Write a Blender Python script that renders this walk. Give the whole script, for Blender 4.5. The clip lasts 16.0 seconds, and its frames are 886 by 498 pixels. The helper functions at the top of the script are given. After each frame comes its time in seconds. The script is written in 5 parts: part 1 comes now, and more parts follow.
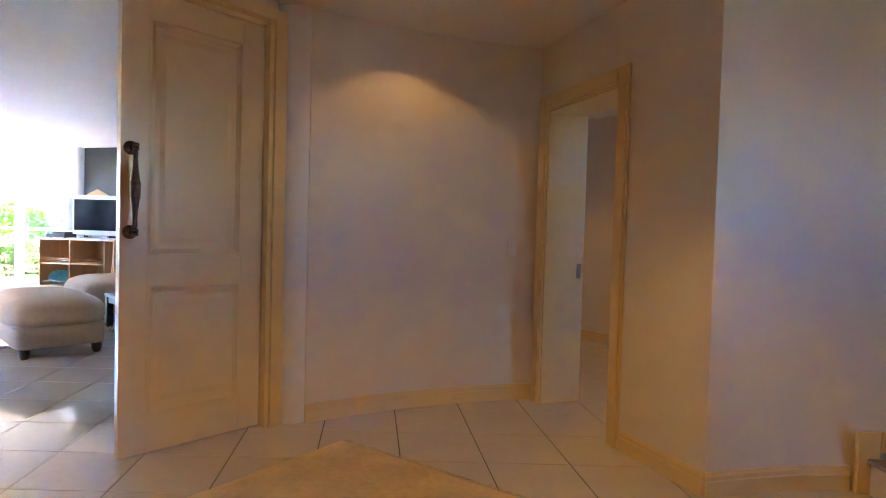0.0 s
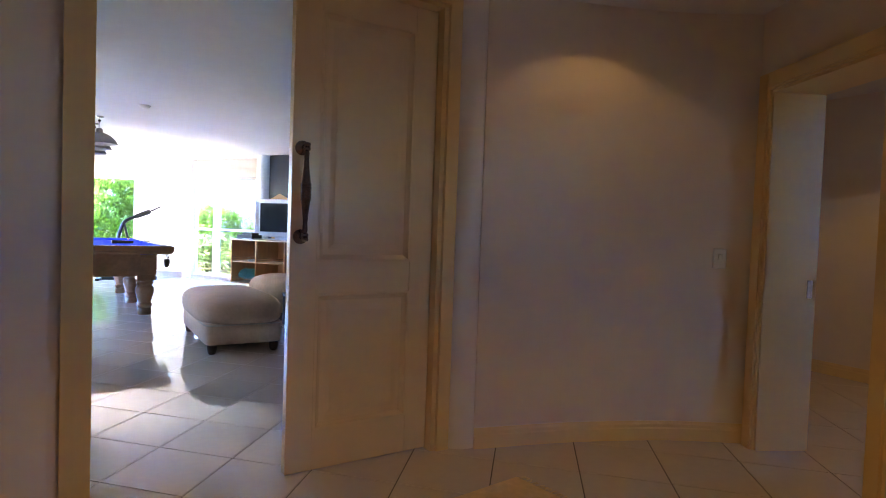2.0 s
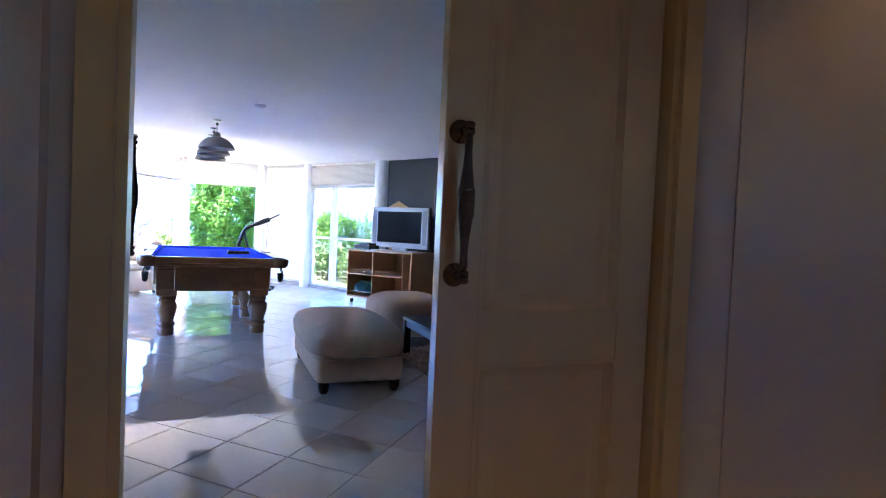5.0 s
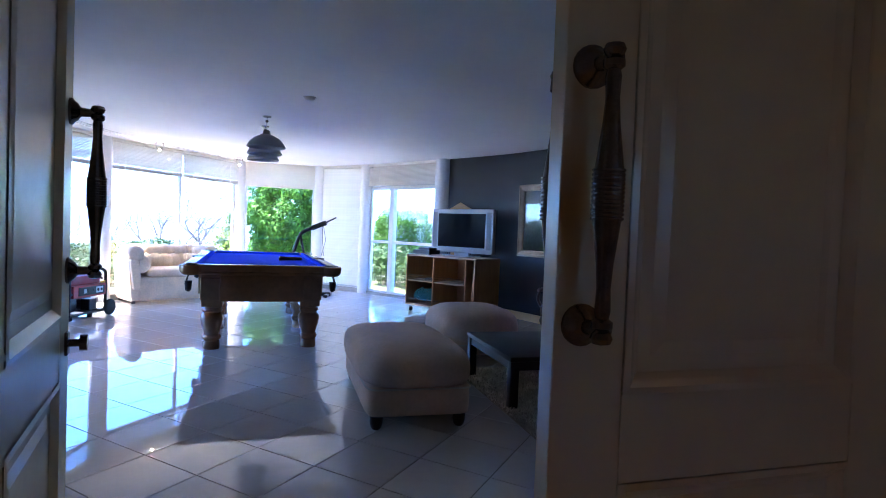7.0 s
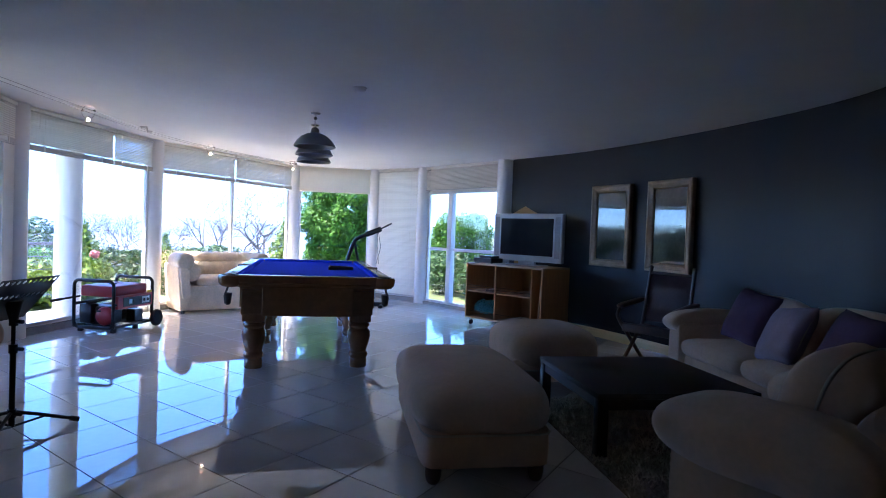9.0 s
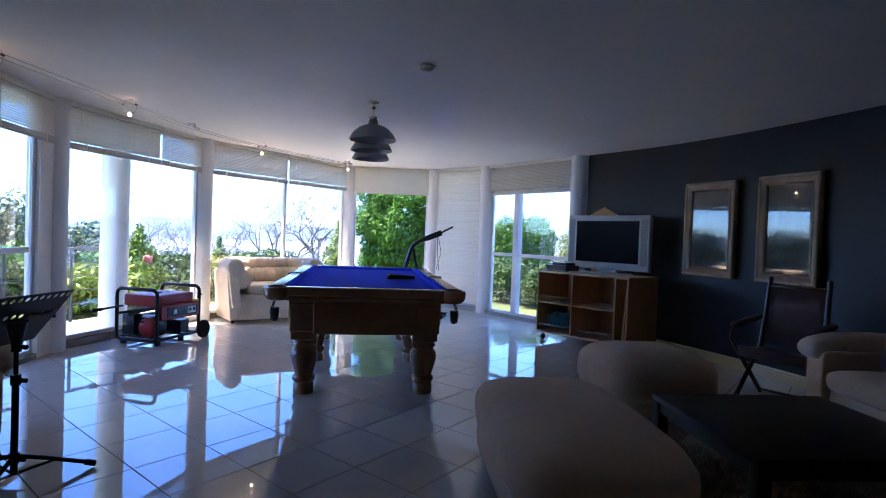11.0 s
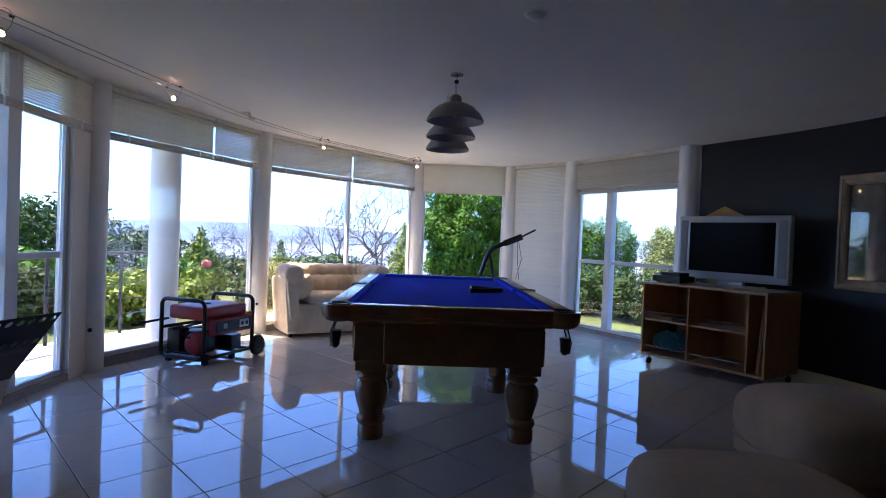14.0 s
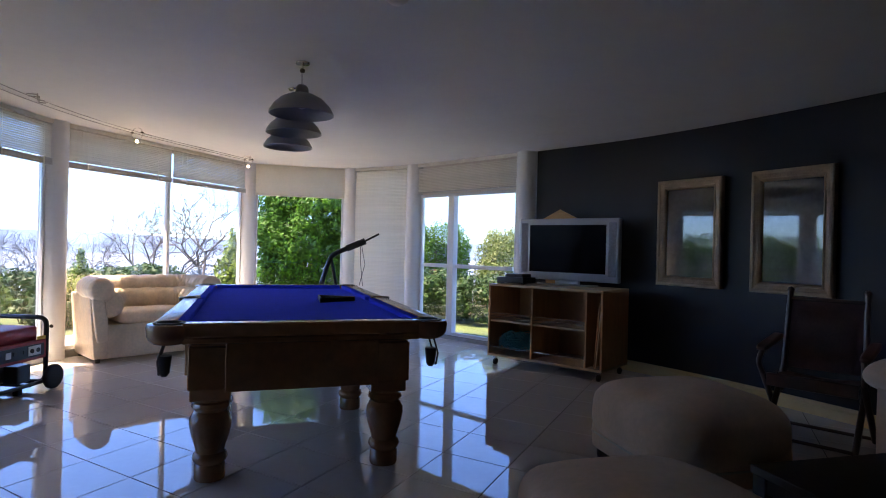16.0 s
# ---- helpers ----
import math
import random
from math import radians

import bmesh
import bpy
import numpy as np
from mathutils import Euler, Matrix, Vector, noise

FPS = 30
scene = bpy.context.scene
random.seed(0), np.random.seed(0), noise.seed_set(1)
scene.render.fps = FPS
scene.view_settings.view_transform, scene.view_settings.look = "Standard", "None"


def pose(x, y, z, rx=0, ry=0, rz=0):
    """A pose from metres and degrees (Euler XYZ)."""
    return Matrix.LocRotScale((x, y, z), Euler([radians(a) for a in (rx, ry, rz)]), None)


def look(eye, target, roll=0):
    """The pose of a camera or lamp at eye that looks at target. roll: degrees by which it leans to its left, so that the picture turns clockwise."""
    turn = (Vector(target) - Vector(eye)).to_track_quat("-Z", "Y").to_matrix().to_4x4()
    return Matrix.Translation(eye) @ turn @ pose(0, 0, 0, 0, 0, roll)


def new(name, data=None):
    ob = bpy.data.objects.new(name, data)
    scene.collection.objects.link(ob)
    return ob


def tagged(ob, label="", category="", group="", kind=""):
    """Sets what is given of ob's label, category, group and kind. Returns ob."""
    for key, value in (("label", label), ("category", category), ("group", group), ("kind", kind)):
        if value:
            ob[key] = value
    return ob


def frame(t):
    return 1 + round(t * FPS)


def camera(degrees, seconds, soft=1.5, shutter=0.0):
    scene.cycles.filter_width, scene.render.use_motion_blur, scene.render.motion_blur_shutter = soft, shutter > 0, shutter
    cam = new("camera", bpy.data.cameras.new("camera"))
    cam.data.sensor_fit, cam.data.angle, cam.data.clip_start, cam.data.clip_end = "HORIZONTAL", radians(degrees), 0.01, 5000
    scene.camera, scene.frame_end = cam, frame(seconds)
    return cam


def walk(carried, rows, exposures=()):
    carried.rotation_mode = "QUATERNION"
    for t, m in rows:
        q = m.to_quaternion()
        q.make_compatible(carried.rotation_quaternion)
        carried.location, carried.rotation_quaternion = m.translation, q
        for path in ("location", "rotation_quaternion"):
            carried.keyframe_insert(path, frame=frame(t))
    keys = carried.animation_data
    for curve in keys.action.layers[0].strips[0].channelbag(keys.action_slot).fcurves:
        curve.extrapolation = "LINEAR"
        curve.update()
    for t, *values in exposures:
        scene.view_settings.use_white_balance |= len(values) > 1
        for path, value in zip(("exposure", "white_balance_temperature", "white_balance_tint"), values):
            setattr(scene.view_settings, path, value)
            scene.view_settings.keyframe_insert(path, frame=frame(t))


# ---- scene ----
cam = camera(73.8, 16.0, soft=1.0)
EXPOSURES = [(0, 6.2, 8500, 19), (1.5, 5.55, 8200, 19), (4, 4.8, 7100, 18), (7, 3.75, 6050, 17), (9, 2.85, 6400, 15), (11.5, 2.45, 7000, 16), (12.5, 2.18, 7300, 16), (14.5, 1.97, 7600, 17), (16, 2.18, 8400, 18)]
PATH = [
    (0, (0.04, 0.46, 1.164), (0.091, 2.459, 1.103), 1.6),
    (0.5, (0.044, 0.558, 1.173), (-0.073, 2.554, 1.108), 1.6),
    (1, (0.009, 0.64, 1.166), (-0.266, 2.619, 1.097), 1.8),
    (1.5, (-0.042, 0.737, 1.163), (-0.432, 2.698, 1.095), 2.0),
    (2, (-0.123, 0.871, 1.177), (-0.595, 2.814, 1.108), 2.0),
    (2.5, (-0.166, 1.019, 1.187), (-0.701, 2.945, 1.117), 2.1),
    (3, (-0.213, 1.191, 1.192), (-0.836, 3.09, 1.122), 2.1),
    (3.5, (-0.302, 1.323, 1.18), (-1.017, 3.189, 1.109), 2.2),
    (4, (-0.459, 1.483, 1.2), (-1.222, 3.33, 1.134), 2.5),
    (6.5, (-1.039, 2.271, 1.258), (-1.977, 4.037, 1.195), 2.3),
    (7, (-1.13, 2.433, 1.258), (-2.131, 4.163, 1.195), 2.3),
    (7.5, (-1.281, 2.61, 1.257), (-2.34, 4.305, 1.197), 2.1),
    (8, (-1.404, 2.768, 1.26), (-2.494, 4.443, 1.203), 2.2),
    (8.5, (-1.49, 2.92, 1.268), (-2.612, 4.574, 1.214), 2.1),
    (9, (-1.556, 3.008, 1.261), (-2.721, 4.633, 1.211), 2.2),
    (11.5, (-2.353, 3.63, 1.269), (-3.694, 5.113, 1.223), 2.2),
    (12, (-2.496, 3.716, 1.268), (-3.881, 5.159, 1.222), 2.3),
    (12.5, (-2.65, 3.862, 1.274), (-4.082, 5.258, 1.229), 2.3),
    (13, (-2.779, 3.979, 1.265), (-4.246, 5.338, 1.222), 2.3),
    (13.5, (-2.94, 4.067, 1.269), (-4.416, 5.417, 1.228), 2.3),
    (14, (-3.065, 4.12, 1.248), (-4.517, 5.495, 1.211), 2.3),
    (14.5, (-3.176, 4.207, 1.235), (-4.577, 5.635, 1.206), 2.1),
    (15, (-3.265, 4.255, 1.243), (-4.591, 5.752, 1.221), 2.0),
    (15.5, (-3.325, 4.262, 1.244), (-4.524, 5.862, 1.231), 1.7),
    (16, (-3.382, 4.245, 1.24), (-4.389, 5.973, 1.238), 1.4),
]
walk(cam, [(t, look(eye, target, roll)) for t, eye, target, roll in PATH], EXPOSURES)

# ---- world and sun ----
SUN_DIR = Vector((-0.85, -0.50, 2.2)).normalized()      # towards the sun
SUN_EL, SUN_AZ = math.asin(SUN_DIR.z), math.atan2(SUN_DIR.x, SUN_DIR.y)
world = bpy.data.worlds.new("world")
scene.world = world
world.use_nodes = True
wn, wl = world.node_tree.nodes, world.node_tree.links
sky = wn.new("ShaderNodeTexSky")
sky.sky_type, sky.sun_disc = "NISHITA", False
sky.sun_elevation, sky.sun_rotation = SUN_EL, SUN_AZ
sky.altitude, sky.air_density, sky.dust_density, sky.ozone_density = 1800, 1.0, 0.0, 4.0
wn["Background"].inputs["Strength"].default_value = 0.15
clear = wn.new("ShaderNodeMix")
clear.data_type, clear.blend_type = "RGBA", "MULTIPLY"
clear.inputs[0].default_value, clear.inputs[7].default_value = 1.0, (0.56, 0.87, 1.42, 1)
wl.new(sky.outputs["Color"], clear.inputs[6])
wl.new(clear.outputs[2], wn["Background"].inputs["Color"])
sun = new("sun", bpy.data.lights.new("sun", "SUN"))
sun.data.energy, sun.data.angle, sun.data.color = 4.0, radians(0.5), (1.0, 0.94, 0.85)
sun.matrix_world = look(SUN_DIR * 50, (0, 0, 0))


# ---- materials ----
def mat(name, colour, rough=0.5, metal=0.0, scale=8.0, vary=0.12, bump=0.0, bump_scale=60.0, per_object=0.0, spec=0.5, sheen=0.0, coat=0.0, stretch=(1, 1, 1), rough_vary=0.0):
    """A principled surface with broad and fine colour variation, and fine relief."""
    m = bpy.data.materials.new(name)
    m.use_nodes = True
    n, l = m.node_tree.nodes, m.node_tree.links
    b = n["Principled BSDF"]
    b.inputs["Roughness"].default_value, b.inputs["Metallic"].default_value = rough, metal
    b.inputs["Specular IOR Level"].default_value = spec
    b.inputs["Sheen Weight"].default_value = sheen
    b.inputs["Coat Weight"].default_value = coat
    co = n.new("ShaderNodeTexCoord")
    mp = n.new("ShaderNodeMapping")
    mp.inputs["Scale"].default_value = stretch
    l.new(co.outputs["Object"], mp.inputs["Vector"])
    value = None
    for sc, amount in ((scale, vary), (scale * 7.3, vary * 0.6)):
        tx = n.new("ShaderNodeTexNoise")
        tx.inputs["Scale"].default_value, tx.inputs["Detail"].default_value = sc, 5
        l.new(mp.outputs["Vector"], tx.inputs["Vector"])
        mr = n.new("ShaderNodeMapRange")
        mr.inputs["From Min"].default_value, mr.inputs["From Max"].default_value = 0.25, 0.75
        mr.inputs["To Min"].default_value, mr.inputs["To Max"].default_value = 1 - amount, 1 + amount
        l.new(tx.outputs["Fac"], mr.inputs["Value"])
        if value is None:
            value = mr.outputs["Result"]
        else:
            mu = n.new("ShaderNodeMath")
            mu.operation = "MULTIPLY"
            l.new(value, mu.inputs[0]), l.new(mr.outputs["Result"], mu.inputs[1])
            value = mu.outputs["Value"]
    if per_object:
        oi = n.new("ShaderNodeObjectInfo")
        mr = n.new("ShaderNodeMapRange")
        mr.inputs["To Min"].default_value, mr.inputs["To Max"].default_value = 1 - per_object, 1 + per_object
        mu = n.new("ShaderNodeMath")
        mu.operation = "MULTIPLY"
        l.new(oi.outputs["Random"], mr.inputs["Value"])
        l.new(value, mu.inputs[0]), l.new(mr.outputs["Result"], mu.inputs[1])
        value = mu.outputs["Value"]
    hs = n.new("ShaderNodeHueSaturation")
    hs.inputs["Color"].default_value = (*colour, 1)
    l.new(value, hs.inputs["Value"])
    l.new(hs.outputs["Color"], b.inputs["Base Color"])
    if bump:
        tb = n.new("ShaderNodeTexNoise")
        tb.inputs["Scale"].default_value, tb.inputs["Detail"].default_value = bump_scale, 4
        bp = n.new("ShaderNodeBump")
        bp.inputs["Strength"].default_value, bp.inputs["Distance"].default_value = bump, 0.01
        l.new(mp.outputs["Vector"], tb.inputs["Vector"])
        l.new(tb.outputs["Fac"], bp.inputs["Height"])
        l.new(bp.outputs["Normal"], b.inputs["Normal"])
    if rough_vary:
        tr = n.new("ShaderNodeTexNoise")
        tr.inputs["Scale"].default_value, tr.inputs["Detail"].default_value = scale * 2, 4
        mr = n.new("ShaderNodeMapRange")
        mr.inputs["To Min"].default_value, mr.inputs["To Max"].default_value = max(0.0, rough - rough_vary), rough + rough_vary
        l.new(mp.outputs["Vector"], tr.inputs["Vector"])
        l.new(tr.outputs["Fac"], mr.inputs["Value"]), l.new(mr.outputs["Result"], b.inputs["Roughness"])
    return m


def glass_mat(name, colour=(1, 1, 1)):
    m = bpy.data.materials.new(name)
    m.use_nodes = True
    b = m.node_tree.nodes["Principled BSDF"]
    b.inputs["Base Color"].default_value = (*colour, 1)
    b.inputs["Transmission Weight"].default_value, b.inputs["Roughness"].default_value, b.inputs["IOR"].default_value = 1.0, 0.0, 1.45
    return m


def glow_mat(name, colour, strength):
    m = bpy.data.materials.new(name)
    m.use_nodes = True
    b = m.node_tree.nodes["Principled BSDF"]
    b.inputs["Emission Color"].default_value, b.inputs["Emission Strength"].default_value = (*colour, 1), strength
    return m


M_WALL = mat("wall_paint", (0.74, 0.68, 0.61), 0.55, scale=1.5, vary=0.03, bump=0.05, bump_scale=180)
M_CEIL = mat("ceiling_paint", (0.71, 0.70, 0.69), 0.8, scale=1.2, vary=0.03, bump=0.03, bump_scale=150)
M_DARK = mat("dark_wall_paint", (0.006, 0.0055, 0.0085), 0.46, spec=0.30, scale=1.3, vary=0.08, bump=0.05, bump_scale=160)
M_TRIM = mat("cream_gloss_trim", (0.75, 0.57, 0.29), 0.28, scale=3, vary=0.03, bump=0.03, bump_scale=25)
M_DOOR = mat("cream_door_paint", (0.74, 0.59, 0.36), 0.26, scale=3, vary=0.03, bump=0.04, bump_scale=30)
M_TILE = mat("glazed_tile", (0.60, 0.55, 0.51), 0.02, scale=2.5, vary=0.04, bump=0.0015, bump_scale=4, per_object=0.012, rough_vary=0.006, spec=0.9)
M_GROUT = mat("dark_grout", (0.10, 0.09, 0.085), 0.9, scale=9, vary=0.2)
M_COLUMN = mat("white_column_paint", (0.76, 0.75, 0.73), 0.5, scale=2, vary=0.03)
M_ALU = mat("white_aluminium", (0.70, 0.70, 0.70), 0.35, scale=6, vary=0.03)
M_GLASS = glass_mat("window_glass", (0.97, 0.99, 0.98))


def let_through(m, share):
    """Lets part of the light through a thin sheet, scattered."""
    n, l = m.node_tree.nodes, m.node_tree.links
    tr, ms = n.new("ShaderNodeBsdfTranslucent"), n.new("ShaderNodeMixShader")
    l.new(n["Principled BSDF"].inputs["Base Color"].links[0].from_socket, tr.inputs["Color"])
    ms.inputs[0].default_value = share
    l.new(n["Principled BSDF"].outputs[0], ms.inputs[1]), l.new(tr.outputs[0], ms.inputs[2])
    l.new(ms.outputs[0], n["Material Output"].inputs["Surface"])
    return m


M_SLAT = let_through(mat("cream_blind_slat", (0.90, 0.87, 0.79), 0.45, scale=3, vary=0.04, per_object=0.03), 0.33)
# slat cream darkened to grey: backlit shade put into the colour
M_STACK = mat("backlit_grey_slat_edge", (0.55, 0.53, 0.50), 0.5, scale=3, vary=0.08, stretch=(1, 1, 60))
M_ROLLER = let_through(mat("cream_blind_fabric", (0.84, 0.80, 0.70), 0.8, scale=4, vary=0.04, bump=0.1, bump_scale=400), 0.40)
M_STONE = mat("sill_stone", (0.30, 0.29, 0.28), 0.25, scale=9, vary=0.15)
M_PAVE = mat("veranda_paving", (0.50, 0.47, 0.43), 0.6, scale=4, vary=0.12, bump=0.1)


# ---- mesh helpers ----
def place(ob, parent):
    if parent is not None:
        ob.parent = parent
    return ob


def part(name, bm, material, parent=None, label="", smooth=None):
    """Links a bmesh as one mesh object under a thing or a part. smooth: the angle in degrees under which edges are shaded smooth."""
    me = bpy.data.meshes.new(name)
    bmesh.ops.recalc_face_normals(bm, faces=bm.faces)
    if smooth is not None:
        for f in bm.faces:
            f.smooth = True
        for e in bm.edges:
            e.smooth = len(e.link_faces) == 2 and e.calc_face_angle(0) < radians(smooth)
    bm.to_mesh(me)
    bm.free()
    for m in (material if isinstance(material, (list, tuple)) else [material]):
        me.materials.append(m)
    ob = place(new(name, me), parent)
    return tagged(ob, label) if label else ob


def shared(name, me, m, parent):
    """One more object on a mesh that alike pieces share."""
    ob = place(new(name, me), parent)
    ob.matrix_basis = m
    return ob


def thing(name, label, category, m=None, group="", kind=""):
    ob = new(name)
    ob.empty_display_size = 0.1
    if m is not None:
        ob.matrix_basis = m
    return tagged(ob, label, category, group, kind)


def box(bm, cx, cy, cz, sx, sy, sz, m=None, bevel=0.0, seg=1):
    t = Matrix.LocRotScale((cx, cy, cz), None, (sx, sy, sz))
    r = bmesh.ops.create_cube(bm, size=1.0, matrix=(m @ t) if m is not None else t)
    if bevel:
        es = list({e for v in r["verts"] for e in v.link_edges})
        bmesh.ops.bevel(bm, geom=es, offset=bevel, segments=seg, affect="EDGES", profile=0.5)
    return bm


def nb(*a, **k):
    return box(bmesh.new(), *a, **k)


def rod(bm, p0, p1, r0, r1=None, seg=12, caps=True):
    p0, p1 = Vector(p0), Vector(p1)
    d = p1 - p0
    m = Matrix.Translation((p0 + p1) / 2) @ d.to_track_quat("Z", "Y").to_matrix().to_4x4()
    bmesh.ops.create_cone(bm, cap_ends=caps, segments=seg, radius1=r0, radius2=r0 if r1 is None else r1, depth=d.length, matrix=m)
    return bm


def lathe(bm, profile, seg=24, m=None, cap=True):
    """A turned shape: profile of (radius, height) from the bottom up."""
    m = m or Matrix()
    rings = []
    for r, z in profile:
        if r < 1e-5:
            rings.append([bm.verts.new(m @ Vector((0, 0, z)))])
        else:
            rings.append([bm.verts.new(m @ Vector((r * math.cos(2 * math.pi * i / seg), r * math.sin(2 * math.pi * i / seg), z))) for i in range(seg)])
    for a, b in zip(rings, rings[1:]):
        for i in range(seg):
            j = (i + 1) % seg
            vs = [a[i % len(a)], a[j % len(a)], b[j % len(b)], b[i % len(b)]]
            vs = list(dict.fromkeys(vs))
            if len(vs) > 2:
                bm.faces.new(vs)
    for ring, flip in ((rings[0], True), (rings[-1], False)):
        if cap and len(ring) > 2:
            bm.faces.new(ring[::-1] if flip else ring)
    return bm


def tube(bm, pts, r, seg=10, closed=False):
    """A round bar that follows a line of points."""
    pts = [Vector(p) for p in pts]
    n = len(pts)
    rings, up = [], None
    for i, p in enumerate(pts):
        a = pts[(i - 1) % n] if closed or i else p
        b = pts[(i + 1) % n] if closed or i < n - 1 else p
        d = (b - a).normalized()
        if up is None:
            up = d.orthogonal().normalized()
        up = (up - d * up.dot(d)).normalized()
        side = d.cross(up)
        rr = r(i / max(1, n - 1)) if callable(r) else r
        rings.append([bm.verts.new(p + rr * (math.cos(2 * math.pi * k / seg) * up + math.sin(2 * math.pi * k / seg) * side)) for k in range(seg)])
    pairs = list(zip(rings, rings[1:])) + ([(rings[-1], rings[0])] if closed else [])
    for a, b in pairs:
        for k in range(seg):
            bm.faces.new((a[k], a[(k + 1) % seg], b[(k + 1) % seg], b[k]))
    if not closed:
        bm.faces.new(rings[0][::-1])
        bm.faces.new(rings[-1])
    return bm


def prism(bm, pts, z0, z1, m=None):
    """A flat outline raised from z0 to z1."""
    m = m or Matrix()
    lo = [bm.verts.new(m @ Vector((x, y, z0))) for x, y in pts]
    hi = [bm.verts.new(m @ Vector((x, y, z1))) for x, y in pts]
    bm.faces.new(lo[::-1])
    bm.faces.new(hi)
    n = len(pts)
    for i in range(n):
        bm.faces.new((lo[i], lo[(i + 1) % n], hi[(i + 1) % n], hi[i]))
    return bm


def curve(pts, steps=8, closed=False):
    """A smooth line through points of the plan or of space."""
    ps = [Vector(p) for p in pts]
    n = len(ps)
    out = []
    for i in range(n if closed else n - 1):
        if closed:
            a, b, c, d = ps[(i - 1) % n], ps[i], ps[(i + 1) % n], ps[(i + 2) % n]
        else:
            a, b, c, d = ps[max(0, i - 1)], ps[i], ps[i + 1], ps[min(n - 1, i + 2)]
        for k in range(steps):
            t = k / steps
            out.append(0.5 * ((2 * b) + (c - a) * t + (2 * a - 5 * b + 4 * c - d) * t * t + (3 * b - a - 3 * c + d) * t * t * t))
    if not closed:
        out.append(ps[-1])
    return out


def offset(line, d):
    """The line moved sideways by d, to its left when d is positive."""
    out = []
    for i, p in enumerate(line):
        a, b = line[max(0, i - 1)], line[min(len(line) - 1, i + 1)]
        t = (Vector(b) - Vector(a)).normalized()
        out.append(Vector(p) + Vector((-t.y, t.x)) * d)
    return out


def wall_along(name, line, thick, z0, z1, material, label, category="wall"):
    """A wall whose room side follows the line; it is as thick as that to the line's left."""
    back = offset(line, thick)
    ob = part(name, prism(bmesh.new(), [tuple(p) for p in line] + [tuple(p) for p in reversed(back)], z0, z1), material, smooth=30)
    return tagged(ob, label, category, kind="structure")


def skirting(line, name="baseboard", h=0.11, d=0.016):
    """A moulded skirting board on the room side (the right) of a line."""
    bm = bmesh.new()
    steps = [(0.0, 0.0), (-d, 0.0), (-d, h * 0.62), (-d * 0.75, h * 0.68), (-d * 0.75, h * 0.84), (-d * 0.4, h * 0.93), (-d * 0.3, h), (0.0, h)]
    cols = [[bm.verts.new((*p, z)) for p in offset(line, o)] for o, z in steps]
    k = len(cols)
    for c in range(k):
        a, b = cols[c], cols[(c + 1) % k]
        for i in range(len(line) - 1):
            bm.faces.new((a[i], a[i + 1], b[i + 1], b[i]))
    bm.faces.new([c[0] for c in cols]), bm.faces.new([c[-1] for c in cols][::-1])
    return tagged(part(name, bm, M_TRIM, smooth=25), "cream gloss moulded skirting board along the wall foot", "skirting", kind="structure")


V2 = lambda *ps: [Vector(p) for p in ps]
CEIL = 2.447
COLS = V2((-7.0, 3.86), (-8.785, 5.39), (-9.9, 7.46), (-10.42, 10.43), (-9.3, 11.52), (-8.1, 11.5), (-6.16, 11.03))
DARK = curve(V2((-6.02, 11.0), (-4.92, 10.68), (-4.0, 10.26), (-3.19, 9.78), (-2.6, 9.38), (-1.93, 8.84), (-1.45, 8.25), (-0.85, 7.0), (-0.55, 5.6), (-0.62, 4.2)), 6)
HINGE_R, HINGE_L = Vector((-0.935, 3.897)), Vector((-1.955, 2.745))
DOOR_DIR = (HINGE_L - HINGE_R).normalized()
ARC = curve(V2((-0.67, 3.97), (-0.2, 4.24), (0.35, 4.47), (0.80, 4.57)), 6)
D2A, D2B = Vector((0.80, 4.57)), Vector((1.31, 3.05))
D2D = (D2B - D2A).normalized()
D2N = Vector((-D2D.y, D2D.x))
BACK = curve(V2((-2.06, 2.63), (-2.6, 2.05), (-3.6, 1.75), (-4.8, 1.95), (-6.0, 2.75), (-7.0, 3.86)), 6)

# ---- the large structure ----
# floor bed, ceiling
OUTLINE = V2((-2.0, -1.6), (3.6, -1.6), (3.6, 8.4), (0.2, 8.4), (-0.6, 9.2), (-2.0, 10.2), (-4.0, 11.0), (-6.1, 11.35), (-8.1, 11.72), (-9.4, 11.75), (-10.68, 10.6), (-10.1, 7.4), (-8.95, 5.3), (-7.1, 3.65), (-5.0, 1.7), (-3.6, 1.5), (-2.2, 1.6))
tagged(part("floor", prism(bmesh.new(), [tuple(p) for p in OUTLINE], -0.15, -0.004), M_GROUT), "dark grout bed under glossy cream floor tiles", "floor", kind="structure")
tagged(part("ceiling", prism(bmesh.new(), [tuple(p) for p in OUTLINE], CEIL, CEIL + 0.16), M_CEIL), "smooth white painted plaster ceiling", "ceiling", kind="structure")

# dark curved lounge wall with its white skirting
wall_along("wall_lounge", DARK, 0.16, 0, CEIL, M_DARK, "dark blue-grey painted curved lounge wall")
skirting(DARK[:-4])
wall_along("wall_back", list(reversed(BACK)), -0.18, 0, CEIL, M_WALL, "plain pale wall closing the lounge")
# foyer walls
wall_along("wall_foyer", ARC, 0.10, 0, CEIL, M_WALL, "pale curved plaster wall beside the double door")
skirting(ARC)
OPEN0, OPEN1, HEAD = 0.10, 0.90, 2.01


def d2(s, n=0.0):
    return D2A + D2D * s + D2N * n


